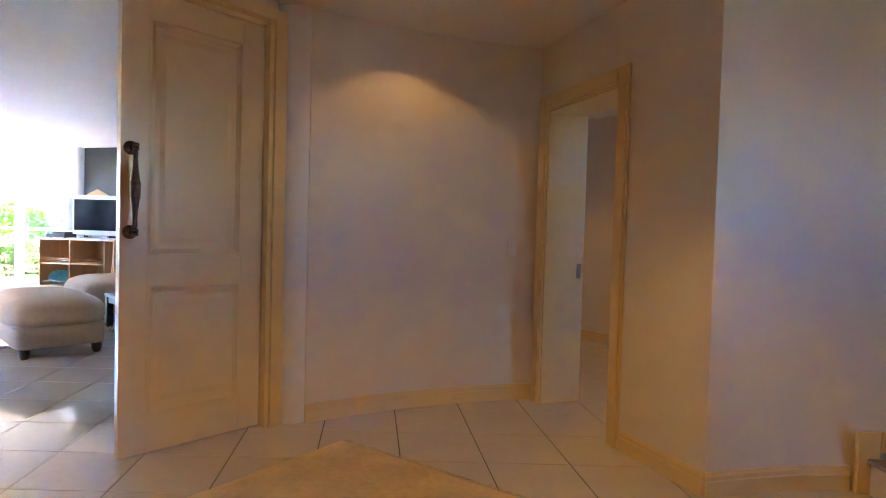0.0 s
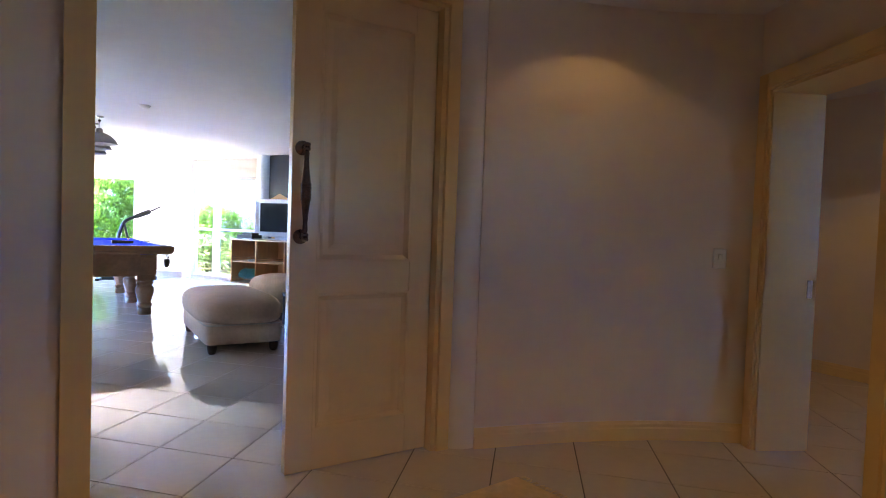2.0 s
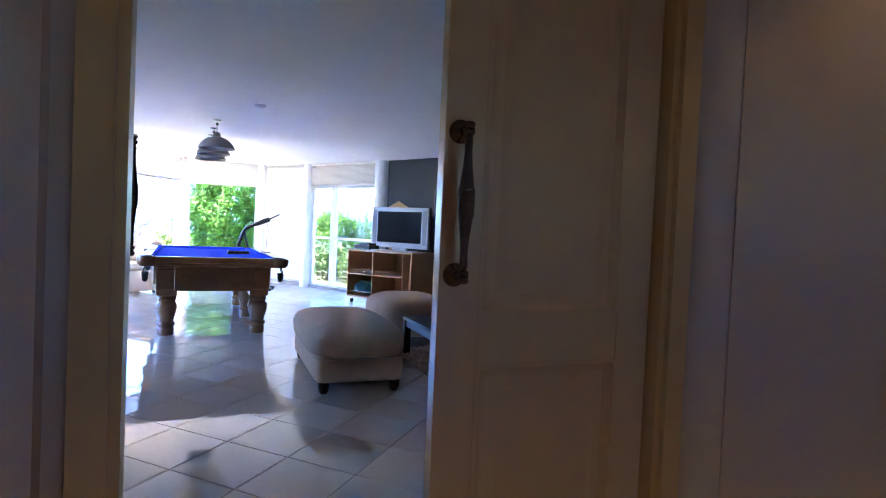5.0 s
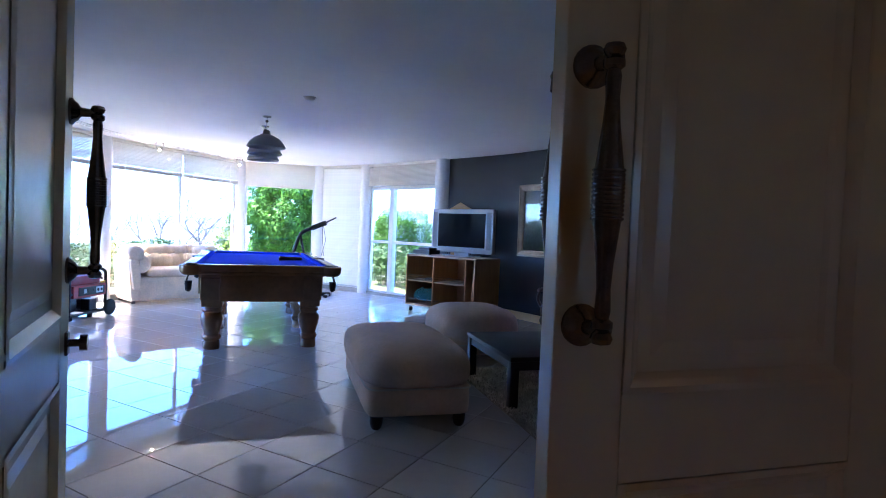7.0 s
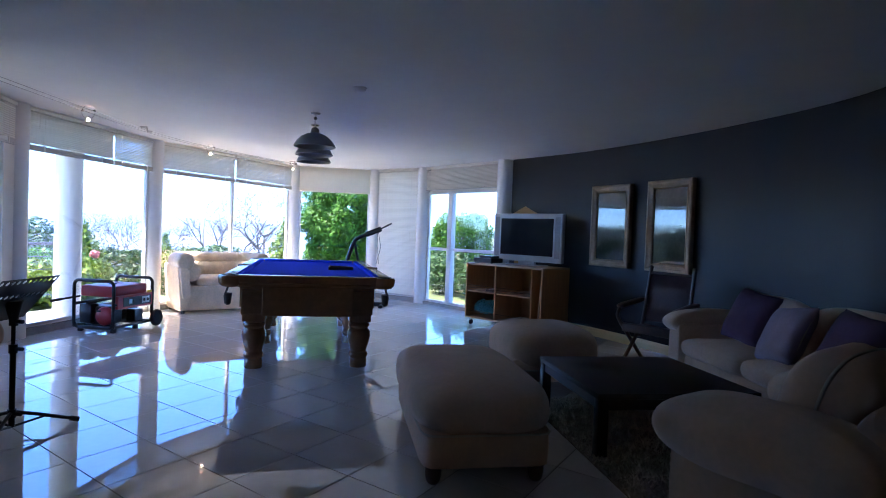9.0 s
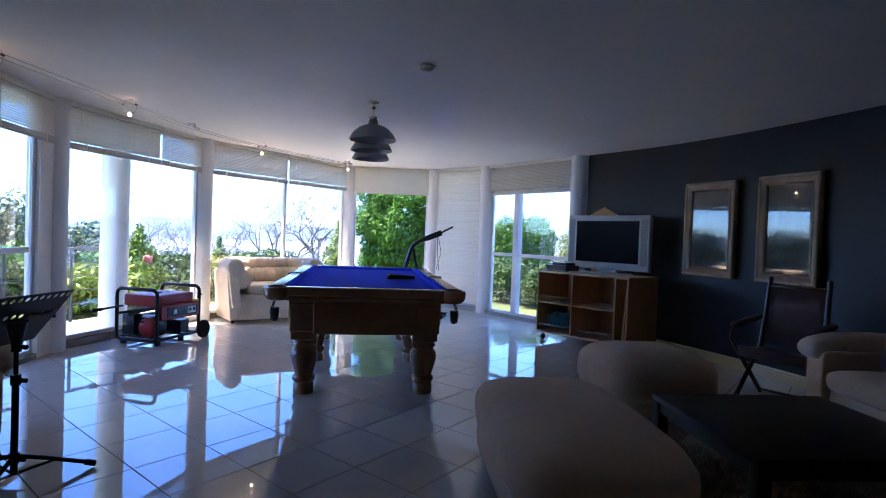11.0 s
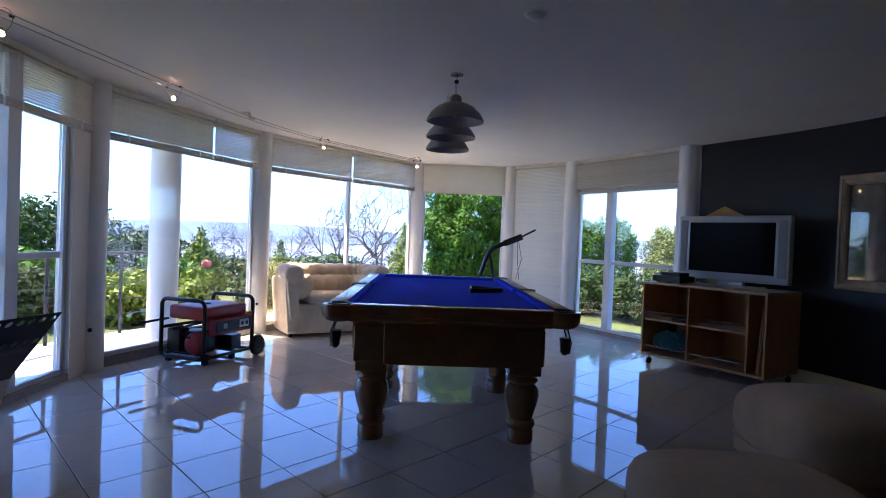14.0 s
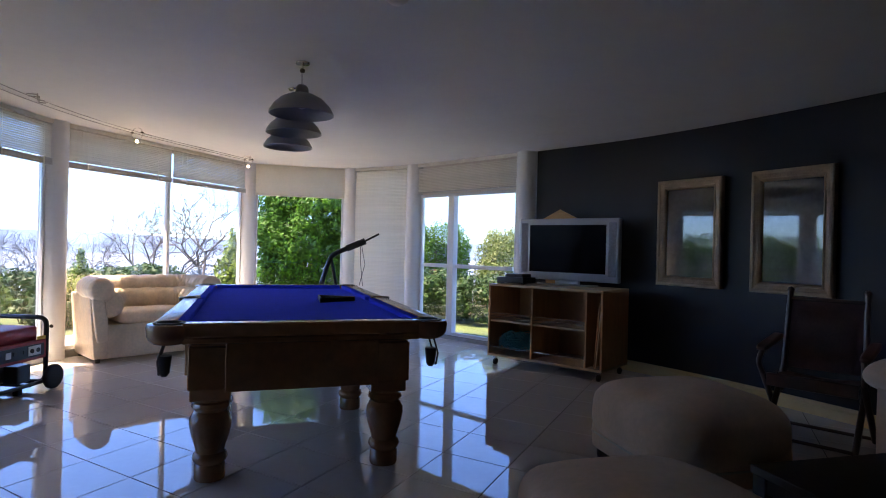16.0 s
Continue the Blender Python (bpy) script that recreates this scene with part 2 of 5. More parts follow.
def slab(name, s0, s1, n0, n1, z0, z1, material, label, category="wall"):
    ob = part(name, prism(bmesh.new(), [tuple(d2(s0, n0)), tuple(d2(s1, n0)), tuple(d2(s1, n1)), tuple(d2(s0, n1))], z0, z1), material)
    return tagged(ob, label, category, kind="structure")


LONG2 = (D2B - D2A).length
slab("wall_passage", 0.0, OPEN0, 0.0, 0.30, 0, CEIL, M_WALL, "pale plaster wall beside the passage doorway")
slab("wall_passage_near", OPEN1, LONG2, 0.0, 0.30, 0, CEIL, M_WALL, "pale plaster wall beside the passage doorway")
slab("wall_passage_head", OPEN0, OPEN1, 0.0, 0.30, HEAD, CEIL, M_WALL, "pale plaster wall above the passage doorway")
skirting([d2(OPEN1 + 0.11), d2(LONG2)])
E_RIGHT = curve(V2((1.31, 3.05), (1.65, 3.13), (2.05, 3.16), (3.4, 3.05)), 6)
wall_along("wall_stairs", E_RIGHT, 0.12, 0, CEIL, M_WALL, "pale bluish curved plaster wall by the stairs")
skirting([p for p in E_RIGHT if p.x < 2.06])
for z0, z1, y0, y1 in ((0, CEIL, 3.05, 1.3), (0, CEIL, 0.9, -1.5), (0, 1.4, 1.3, 0.9), (1.9, CEIL, 1.3, 0.9)):
    wall_along("wall_foyer_right", V2((3.4, y0), (3.4, y1)), 0.1, z0, z1, M_WALL, "plain pale foyer wall with a window")
wall_along("wall_foyer_back", V2((3.4, -1.4), (-1.9, -1.4)), 0.1, 0, CEIL, M_WALL, "plain pale foyer wall")
wall_along("wall_foyer_left", V2((-1.85, -1.4), (-1.75, 1.2), (-2.03, 2.52)), 0.1, 0, CEIL, M_WALL, "plain pale foyer wall")
# the passage beyond the doorway
wall_along("wall_hall_far", V2((0.55, 8.3), (1.79, 7.01), (2.11, 6.65), (3.5, 5.1)), 0.1, 0, CEIL, M_WALL, "pale passage wall seen through the doorway")
skirting(V2((0.55, 8.3), (1.79, 7.01), (2.11, 6.65), (3.5, 5.1)))
wall_along("wall_hall_left", V2((1.02, 4.72), (0.55, 8.3)), 0.1, 0, CEIL, M_WALL, "plain pale passage wall")
wall_along("wall_hall_right", V2((3.5, 5.1), (3.45, 3.2)), 0.1, 0, CEIL, M_WALL, "plain pale passage wall")


# ---- lamps that the place has, and one added fill ----
def downlight(x, y, power, m_to=None, size=2.1):
    """A recessed ceiling spot: white ring, glowing bulb and its lamp."""
    t = thing("downlight", "small round recessed ceiling downlight, lit", "downlight", pose(x, y, CEIL), "recessed downlights")
    part("ring", lathe(bmesh.new(), [(0.030, -0.002), (0.048, -0.006), (0.052, -0.001), (0.052, 0.004), (0.030, 0.004)]), M_CEIL, t, "white trim ring", 40)
    part("bulb", lathe(bmesh.new(), [(0.0, -0.001), (0.028, -0.001), (0.028, 0.003)], 16), M_BULB, t, "glowing warm bulb", 40)
    lamp = new("downlight_lamp", bpy.data.lights.new("downlight_lamp", "SPOT"))
    lamp.data.energy, lamp.data.color, lamp.data.spot_size, lamp.data.spot_blend, lamp.data.shadow_soft_size = power, (1.0, 0.60, 0.20), size, 0.35, 0.03
    lamp.matrix_world = pose(x, y, CEIL - 0.012)


M_BULB = glow_mat("warm_bulb", (1.0, 0.72, 0.4), 12)
downlight(0.02, 3.90, 0.11)
# added fill: an unseen downlight for the foyer's general warm light
downlight(0.3, 1.6, 1.15)
downlight(1.5, 5.5, 0.42)

# ---- columns ----
def column(p, r=0.13, z0=0.0, z1=CEIL, label="round white painted column between the windows"):
    t = tagged(part("column", lathe(bmesh.new(), [(r, z0), (r, z1)], 32, Matrix.Translation((*p, 0))), M_COLUMN, smooth=40), label, "column", "round columns", "structure")
    return t


for p in COLS:
    column(p)
column((-0.775, 4.05), 0.125, label="round pale column beside the double door")
column((-9.82, 6.33), 0.155, -0.3, 2.7, "round white veranda column outside the window")

# ---- window bays ----
def bay_frame(a, b, inset=0.11):
    """The pose of a bay between two columns: x along it, y outwards, z up, and its clear width."""
    d = (b - a).normalized()
    p = a + d * inset
    return pose(p.x, p.y, 0, 0, 0, math.degrees(math.atan2(d.y, d.x))), (b - a).length - 2 * inset


def window(i, m, w, z0, z1, mullions=(), transom=None, label="large white-framed window with a view of the garden", jamb=0.045, only=None, wide=0.05):
    t = thing(f"window_{i}", label, "window", m, "lounge windows", "structure")
    y = 0.02
    part("window_frame", nb(jamb / 2, y, (z0 + z1) / 2, jamb, 0.06, z1 - z0, bevel=0.003), M_ALU, t)
    part("window_frame", nb(w - jamb / 2, y, (z0 + z1) / 2, jamb, 0.06, z1 - z0, bevel=0.003), M_ALU, t)
    part("window_frame", nb(w / 2, y, z0 + 0.02, w - 2 * jamb, 0.058, 0.04, bevel=0.003), M_ALU, t)
    part("window_frame", nb(w / 2, y, z1 - 0.02, w - 2 * jamb, 0.058, 0.04, bevel=0.003), M_ALU, t)
    xs = [jamb] + list(mullions) + [w - jamb]
    for x in mullions:
        part("mullion", nb(x, y - (wide - 0.05) / 3, (z0 + z1) / 2, wide, 0.056 + (wide - 0.05) / 1.5, z1 - z0 - 0.08, bevel=0.003), M_ALU, t)
    for a, b in zip(xs, xs[1:]):
        zs = [z0 + 0.04, z1 - 0.04]
        if transom and (only is None or only(a, b)):
            zs = [z0 + 0.04, transom, z1 - 0.04]
            part("transom", nb((a + b) / 2, y, transom, b - a - 0.05, 0.05, 0.05, bevel=0.003), M_ALU, t)
        for lo, hi in zip(zs, zs[1:]):
            g = part("pane", nb((a + b) / 2, y, (lo + hi) / 2, b - a - 0.01, 0.006, hi - lo - 0.01), M_GLASS, t, "clear glass")
            g.visible_shadow = False
    tagged(part("window_sill", nb(w / 2, 0.03, z0 / 2, w, 0.16, z0), M_STONE, t), "low stone sill under the glass")
    tagged(part("lintel", nb(w / 2, 0.08, (z1 + CEIL) / 2, w, 0.10, CEIL - z1), M_WALL, t), "white plaster lintel")
    return t


def blind(m, w, z0, z1=CEIL - 0.004, pitch=0.021, tilt=70, stack=True, x0=0.0, label="cream venetian blind half drawn up above the window", y=-0.05):
    t = thing("venetian_blind", label, "blind", m @ pose(x0, y, 0), "venetian blinds")
    part("headrail", nb(w / 2, 0, z1 - 0.02, w, 0.04, 0.04, bevel=0.003), M_SLAT, t)
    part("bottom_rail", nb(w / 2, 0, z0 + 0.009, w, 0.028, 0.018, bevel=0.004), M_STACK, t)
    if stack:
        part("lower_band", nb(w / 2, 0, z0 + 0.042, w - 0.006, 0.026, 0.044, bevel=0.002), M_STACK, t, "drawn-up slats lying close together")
        z0 += 0.05
    bm = bmesh.new()
    prof = [(-0.0125, -0.003), (0.0, 0.0005), (0.0125, -0.003), (0.0125, -0.0022), (0.0, 0.0013), (-0.0125, -0.0022)]
    ends = [[bm.verts.new((x, py, pz)) for py, pz in prof] for x in (0.004, w - 0.004)]
    for k in range(6):
        bm.faces.new((ends[0][k], ends[0][(k + 1) % 6], ends[1][(k + 1) % 6], ends[1][k]))
    bm.faces.new(ends[0]), bm.faces.new(ends[1][::-1])
    bmesh.ops.recalc_face_normals(bm, faces=bm.faces)
    me = bpy.data.meshes.new("slat")
    bm.to_mesh(me), bm.free()
    me.materials.append(M_SLAT)
    n = int((z1 - 0.05 - z0 - 0.022) / pitch)
    for k in range(n):
        shared("slat", me, pose(0, 0, z0 + 0.034 + k * pitch, tilt + random.uniform(-3, 3), 0, 0), t)
    for x in (w * 0.16, w * 0.84):
        part("cord", rod(bmesh.new(), (x, -0.016, z0 + 0.02), (x, -0.016, z1 - 0.04), 0.0012, seg=5), M_SLAT, t)
        part("tape_clip", nb(x, -0.004, z0 - (0.012 if stack else -0.018), 0.012, 0.034, 0.075 if stack else 0.02, bevel=0.003), M_SLAT, t)
    if stack:
        part("bead_chain", rod(bmesh.new(), (w * 0.10, -0.022, z1 - 0.22), (w * 0.10, -0.022, z1 - 0.05), 0.0035, seg=6), M_SLAT, t)
    return t


BAYS = [bay_frame(a, b) for a, b in zip(COLS, COLS[1:])]
(m0, w0), (m1, w1), (m2, w2), (m3, w3), (m4, w4), (m5, w5) = BAYS
window(1, m0, w0 - 0.24, 0.05, 2.40, (0.58, 1.18), 1.0, "white-framed garden window with opening casements", wide=0.13)
pier = part("wall_pier", nb(w0 - 0.12, 0.01, CEIL / 2, 0.238, 0.12, CEIL), M_WALL)
pier.matrix_world = m0
tagged(pier, "narrow plastered wall pier beside the column", "wall", kind="structure")
window(2, m1, w1, 0.08, 2.40)
window(3, m2, w2, 0.08, 2.40, (w2 * 0.5,), label="large white-framed window of two panes")
window(4, m3, w3, 0.08, 2.40, label="white-framed window filled by a green tree")
window(5, m4, w4, 0.08, 2.40, label="window behind a closed white blind")
window(6, m5, w5, 0.05, 2.00, (w5 * 0.37,), 1.0, "white-framed glazed garden door with a side light", jamb=0.06, wide=0.11)
blind(m0, w0 / 2 - 0.01, 2.0)
blind(m0, w0 / 2 - 0.01, 2.0, x0=w0 / 2 + 0.01, tilt=61)
blind(m1, w1 * 0.62, 1.985)
blind(m1, w1 * 0.37, 1.985, x0=w1 * 0.63, tilt=61)
blind(m2, w2 / 2 - 0.01, 1.985)
blind(m2, w2 / 2 - 0.01, 1.985, x0=w2 / 2 + 0.01, tilt=61)
roll = thing("roller_blind", "cream fabric roller blind half drawn down", "blind", m3 @ pose(0, -0.05, 0))
part("fabric", nb(w3 / 2, 0, 2.215, w3 - 0.02, 0.004, 0.45), M_ROLLER, roll)
part("bottom_rail", nb(w3 / 2, 0, 1.985, w3 - 0.02, 0.022, 0.03, bevel=0.006), M_ROLLER, roll)
blind(m4, w4, 0.10, stack=False, label="cream venetian blind let down to the floor")
blind(m5, w5, 2.02, stack=False, tilt=55)

# ---- double door between foyer and lounge ----
def door_leaf(m, w, h, name, label, handles, lock=False):
    """A panelled leaf: x from the hinge to the free edge, y through it, z up."""
    t = thing(name, label, "door", m, "double door leaves", "structure")
    th, st = 0.044, 0.13
    rails = [(0.01, 0.20), (0.85, 1.00), (h - 0.13, h)]
    for x in (st / 2, w - st / 2):
        part("stile", nb(x, 0, h / 2 + 0.005, st, th, h - 0.01, bevel=0.002), M_DOOR, t)
    for a, b in rails:
        part("rail", nb(w / 2, 0, (a + b) / 2, w - 2 * st, th - 0.002, b - a, bevel=0.001), M_DOOR, t)
    for (_, a), (b, _) in zip(rails, rails[1:]):
        pw, ph = w - 2 * st, b - a
        pan = part("panel", nb(w / 2, 0, (a + b) / 2, pw, 0.016, ph), M_DOOR, t)
        for side in (-1, 1):
            bm = bmesh.new()
            for k, (ins, out) in enumerate(((0.0, 0.024), (0.012, 0.026), (0.022, 0.018), (0.034, 0.010))):
                x0, x1, z0, z1 = st + ins, w - st - ins, a + ins, b - ins
                ring = [bm.verts.new((x, side * out, z)) for x, z in ((x0, z0), (x1, z0), (x1, z1), (x0, z1))]
                if k:
                    for q in range(4):
                        bm.faces.new((last[q], last[(q + 1) % 4], ring[(q + 1) % 4], ring[q]))
                last = ring
            part("moulding", bm, M_DOOR, pan)
            bm = bmesh.new()
            rings = []
            for ins, out in ((0.06, 0.008), (0.085, 0.014)):
                x0, x1, z0, z1 = st + ins, w - st - ins, a + ins, b - ins
                rings.append([bm.verts.new((x, side * out, z)) for x, z in ((x0, z0), (x1, z0), (x1, z1), (x0, z1))])
            for q in range(4):
                bm.faces.new((rings[0][q], rings[0][(q + 1) % 4], rings[1][(q + 1) % 4], rings[1][q]))
            bm.faces.new(rings[1])
            part("raised_field", bm, M_DOOR, pan)
    for side in handles:
        pull = part("pull_handle", lathe(bmesh.new(), [(r, z * 0.93) for r, z in PULL], 20, pose(w - 0.046, side * 0.084, 1.32)), M_BRASS, t, "long turned bronze pull handle", 35)
        for k in range(12):
            bmr = bmesh.new()
            tube(bmr, [(w - 0.046 + 0.0225 * math.cos(q * math.pi / 8), side * 0.084 + 0.0225 * math.sin(q * math.pi / 8), 1.285 + k * 0.0065) for q in range(16)], 0.0026, 6, True)
            part("grip_ring", bmr, M_BRASS, pull, smooth=60)
        for z in (1.117, 1.523):
            part("rosette", lathe(bmesh.new(), [(0.034, 0), (0.034, 0.006), (0.026, 0.012), (0.022, 0.018), (0.012, 0.024), (0.009, 0.062), (0.014, 0.068), (0.0, 0.068)], 20, pose(w - 0.046, side * 0.022, z, -90 * side)), M_BRASS, t, "round bronze handle rosette", 40)
    if lock:
        part("lock_plate", nb(w - 0.05, -0.026, 0.93, 0.035, 0.008, 0.06, bevel=0.002), M_BRASS, t)
        part("lock_knob", rod(rod(bmesh.new(), (w - 0.05, -0.03, 0.93), (w - 0.05, -0.055, 0.93), 0.010), (w - 0.05, -0.055, 0.93), (w - 0.05, -0.072, 0.93), 0.021), M_BRASS, t, "bronze lock turn knob", 40)
    for z in (0.22, 1.02, 1.85):
        part("hinge", rod(bmesh.new(), (-0.004, -0.024, z - 0.05), (-0.004, -0.024, z + 0.05), 0.007), M_BRASS, t, "brass hinge", 40)
    return t


PULL = [(0.0, -0.242), (0.014, -0.238), (0.017, -0.230), (0.014, -0.222), (0.010, -0.218), (0.016, -0.213), (0.016, -0.203), (0.010, -0.198), (0.012, -0.185), (0.0105, -0.15), (0.013, -0.11), (0.017, -0.075), (0.0205, -0.045), (0.0225, -0.03),
        (0.0225, 0.035), (0.0205, 0.05), (0.017, 0.08), (0.013, 0.115), (0.0105, 0.155), (0.012, 0.188), (0.010, 0.198), (0.016, 0.203), (0.016, 0.213), (0.010, 0.218), (0.014, 0.222), (0.017, 0.230), (0.014, 0.238), (0.0, 0.242)]
M_BRASS = mat("aged_bronze", (0.17, 0.13, 0.11), 0.24, 0.9, scale=30, vary=0.25)
LEAF, DOOR_H = 0.776, 2.30
ang_d = math.degrees(math.atan2(DOOR_DIR.y, DOOR_DIR.x))
DOOR_N = Vector((-DOOR_DIR.y, DOOR_DIR.x))
door_leaf(pose(*HINGE_R, 0, 0, 0, ang_d - 1.2), LEAF - 0.012, DOOR_H, "door_1", "closed cream panelled door leaf with a bronze pull", (-1, 1))
door_leaf(pose(-2.135, 2.815, 0, 0, 0, 144.5), LEAF, DOOR_H, "door_2", "open cream panelled door leaf with a bronze pull", (-1, 1), True)
# frame of the double door: two jambs, head and the wall above
frame_door = thing("door_frame_1", "cream gloss frame round the double door", "door frame", None, "", "structure")


def along(p, d, n, s0, s1, n0, n1):
    return [tuple(p + d * s + n * q) for s, q in ((s0, n0), (s1, n0), (s1, n1), (s0, n1))]


for p, sgn in ((HINGE_R, -1), (HINGE_L, 1)):
    part("jamb", prism(bmesh.new(), along(p, DOOR_DIR, DOOR_N, 0.004 * sgn, 0.06 * sgn, -0.07, 0.07), 0, DOOR_H + 0.06), M_TRIM, frame_door)
    for q in ((-1, 1) if sgn < 0 else (1,)):
        part("architrave", prism(bmesh.new(), along(p, DOOR_DIR, DOOR_N, 0.03 * sgn, 0.105 * sgn, 0.07 * q, 0.09 * q), 0, DOOR_H + 0.09), M_TRIM, frame_door)
GAP = (HINGE_L - HINGE_R).length
part("head", prism(bmesh.new(), along(HINGE_R, DOOR_DIR, DOOR_N, 0, GAP, -0.07, 0.07), DOOR_H + 0.01, DOOR_H + 0.06), M_TRIM, frame_door)
for q in (-1, 1):
    part("architrave", prism(bmesh.new(), along(HINGE_R, DOOR_DIR, DOOR_N, -0.03, GAP + 0.03, 0.07 * q, 0.09 * q), DOOR_H + 0.03, DOOR_H + 0.10), M_TRIM, frame_door)
tagged(part("wall_over_door", prism(bmesh.new(), along(HINGE_R, DOOR_DIR, DOOR_N, -0.06, GAP + 0.06, -0.06, 0.06), DOOR_H + 0.06, CEIL), M_WALL), "pale plaster wall above the double door", "wall", kind="structure")
tagged(part("wall_by_door", prism(bmesh.new(), along(HINGE_L, DOOR_DIR, DOOR_N, 0.06, 0.18, -0.06, 0.06), 0, CEIL), M_WALL), "pale plaster wall stub beside the double door", "wall", kind="structure")

# passage doorway: lining and architraves
frame2 = thing("door_frame_2", "cream gloss lining and architrave of the passage doorway", "door frame", None, "", "structure")


def quad(s0, s1, n0, n1):
    return [tuple(d2(s0, n0)), tuple(d2(s1, n0)), tuple(d2(s1, n1)), tuple(d2(s0, n1))]


part("lining", prism(bmesh.new(), quad(OPEN0, OPEN0 + 0.025, -0.002, 0.302), 0, HEAD), M_TRIM, frame2)
part("lining", prism(bmesh.new(), quad(OPEN1 - 0.025, OPEN1, -0.002, 0.302), 0, HEAD), M_TRIM, frame2)
part("lining", prism(bmesh.new(), quad(OPEN0 + 0.025, OPEN1 - 0.025, -0.002, 0.302), HEAD - 0.025, HEAD), M_TRIM, frame2)
for a, b in ((OPEN0 - 0.085, OPEN0 + 0.01), (OPEN1 - 0.01, OPEN1 + 0.085)):
    part("architrave", prism(prism(bmesh.new(), quad(a, b, -0.018, -0.002), 0, HEAD + 0.085), quad(a + 0.012, b - 0.012, -0.026, -0.018), 0, HEAD + 0.073), M_TRIM, frame2)
part("architrave", prism(prism(bmesh.new(), quad(OPEN0 + 0.01, OPEN1 - 0.01, -0.018, -0.002), HEAD - 0.01, HEAD + 0.085), quad(OPEN0 + 0.01, OPEN1 - 0.01, -0.026, -0.018), HEAD + 0.002, HEAD + 0.073), M_TRIM, frame2)
part("strike_plate", prism(bmesh.new(), quad(OPEN0 + 0.025, OPEN0 + 0.028, 0.25, 0.28), 0.86, 0.96), M_BRASS, frame2, "dark metal strike plate")

# ---- outside: ground, veranda ----
M_GROUND = mat("garden_ground", (0.10, 0.13, 0.04), 0.9, scale=0.4, vary=0.4, bump=0.3, bump_scale=6)
gn, gl = M_GROUND.node_tree.nodes, M_GROUND.node_tree.links
# beyond the garden the land turns bluish: distance haze painted into its colour
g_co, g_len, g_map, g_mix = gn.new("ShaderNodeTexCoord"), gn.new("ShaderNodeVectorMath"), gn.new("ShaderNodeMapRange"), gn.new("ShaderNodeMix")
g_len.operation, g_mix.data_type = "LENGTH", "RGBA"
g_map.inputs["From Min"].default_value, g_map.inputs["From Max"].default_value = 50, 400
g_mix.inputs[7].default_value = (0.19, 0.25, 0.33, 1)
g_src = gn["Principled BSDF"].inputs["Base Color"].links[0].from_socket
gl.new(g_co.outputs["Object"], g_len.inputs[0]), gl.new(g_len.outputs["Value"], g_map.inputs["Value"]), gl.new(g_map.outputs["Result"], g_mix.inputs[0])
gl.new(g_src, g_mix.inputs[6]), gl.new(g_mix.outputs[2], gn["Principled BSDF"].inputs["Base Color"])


def land(x, y):
    """The height of the land: level by the house, then falling away to a wide plain."""
    d = math.hypot(x + 5, y - 6)
    t = min(1.0, max(0.0, (d - 11) / 90))
    return -0.12 - 28 * t * t * (3 - 2 * t) + (0.5 * noise.noise((x * 0.05, y * 0.05, 0)) * min(1, max(0, d - 12) / 20))


bm = bmesh.new()
radii = [0, 4, 8, 10, 12, 14, 17, 21, 26, 33, 42, 55, 75, 100, 150, 250, 450, 900, 1800, 4500]
rows_ = []
for r in radii:
    rows_.append([bm.verts.new((-5 + r * math.cos(k * math.pi / 36), 6 + r * math.sin(k * math.pi / 36), land(-5 + r * math.cos(k * math.pi / 36), 6 + r * math.sin(k * math.pi / 36)))) for k in range(72)] if r else [bm.verts.new((-5, 6, land(-5, 6)))])
for a, b in zip(rows_, rows_[1:]):
    for k in range(72):
        q = (k + 1) % 72
        bm.faces.new(list(dict.fromkeys((a[k % len(a)], b[k], b[q], a[q % len(a)]))))
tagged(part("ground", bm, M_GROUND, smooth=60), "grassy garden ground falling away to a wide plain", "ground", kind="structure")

# veranda floor, eaves and railing outside the windows
RIM = curve(COLS, 6)
VER = offset(RIM, 1.35)
part_v = part("veranda", prism(bmesh.new(), [tuple(p) for p in offset(RIM, 0.20)[:27]] + [tuple(p) for p in reversed(VER[:27])], -0.10, -0.03), M_PAVE)
tagged(part_v, "pale paved veranda floor outside the windows", "veranda", kind="structure")
# unseen overhang, its depth tapered to limit the sun that comes indoors
EAVE = [p + (q - p) * (1.0 if k < 8 else max(0.0, 1 - (k - 8) / 4)) for k, (p, q) in enumerate(zip(offset(RIM, 0.42), offset(RIM, 1.5)))]
tagged(part("roof_eaves", prism(bmesh.new(), [tuple(p) for p in offset(RIM, -0.3)] + [tuple(p) for p in reversed(EAVE)], CEIL + 0.17, CEIL + 0.34), M_CEIL), "white roof overhang above the windows", "roof", kind="structure")
M_STEEL = mat("brushed_steel", (0.06, 0.06, 0.07), 0.5, 0.5, scale=20, vary=0.08)
rail = thing("railing", "brushed steel tube railing round the veranda", "railing", None, "", "structure")
LINE = offset(RIM, 1.25)
for k, z in enumerate((0.92, 0.74, 0.56, 0.38, 0.20)):
    part("handrail" if not k else "bar", tube(bmesh.new(), [(p.x, p.y, z) for p in LINE[:12]], 0.020 if not k else 0.0055, 8), M_STEEL, rail, "", 60)
for p in LINE[:12:2]:
    part("post", rod(bmesh.new(), (p.x, p.y, -0.05), (p.x, p.y, 0.92), 0.02), M_STEEL, rail, "", 60)


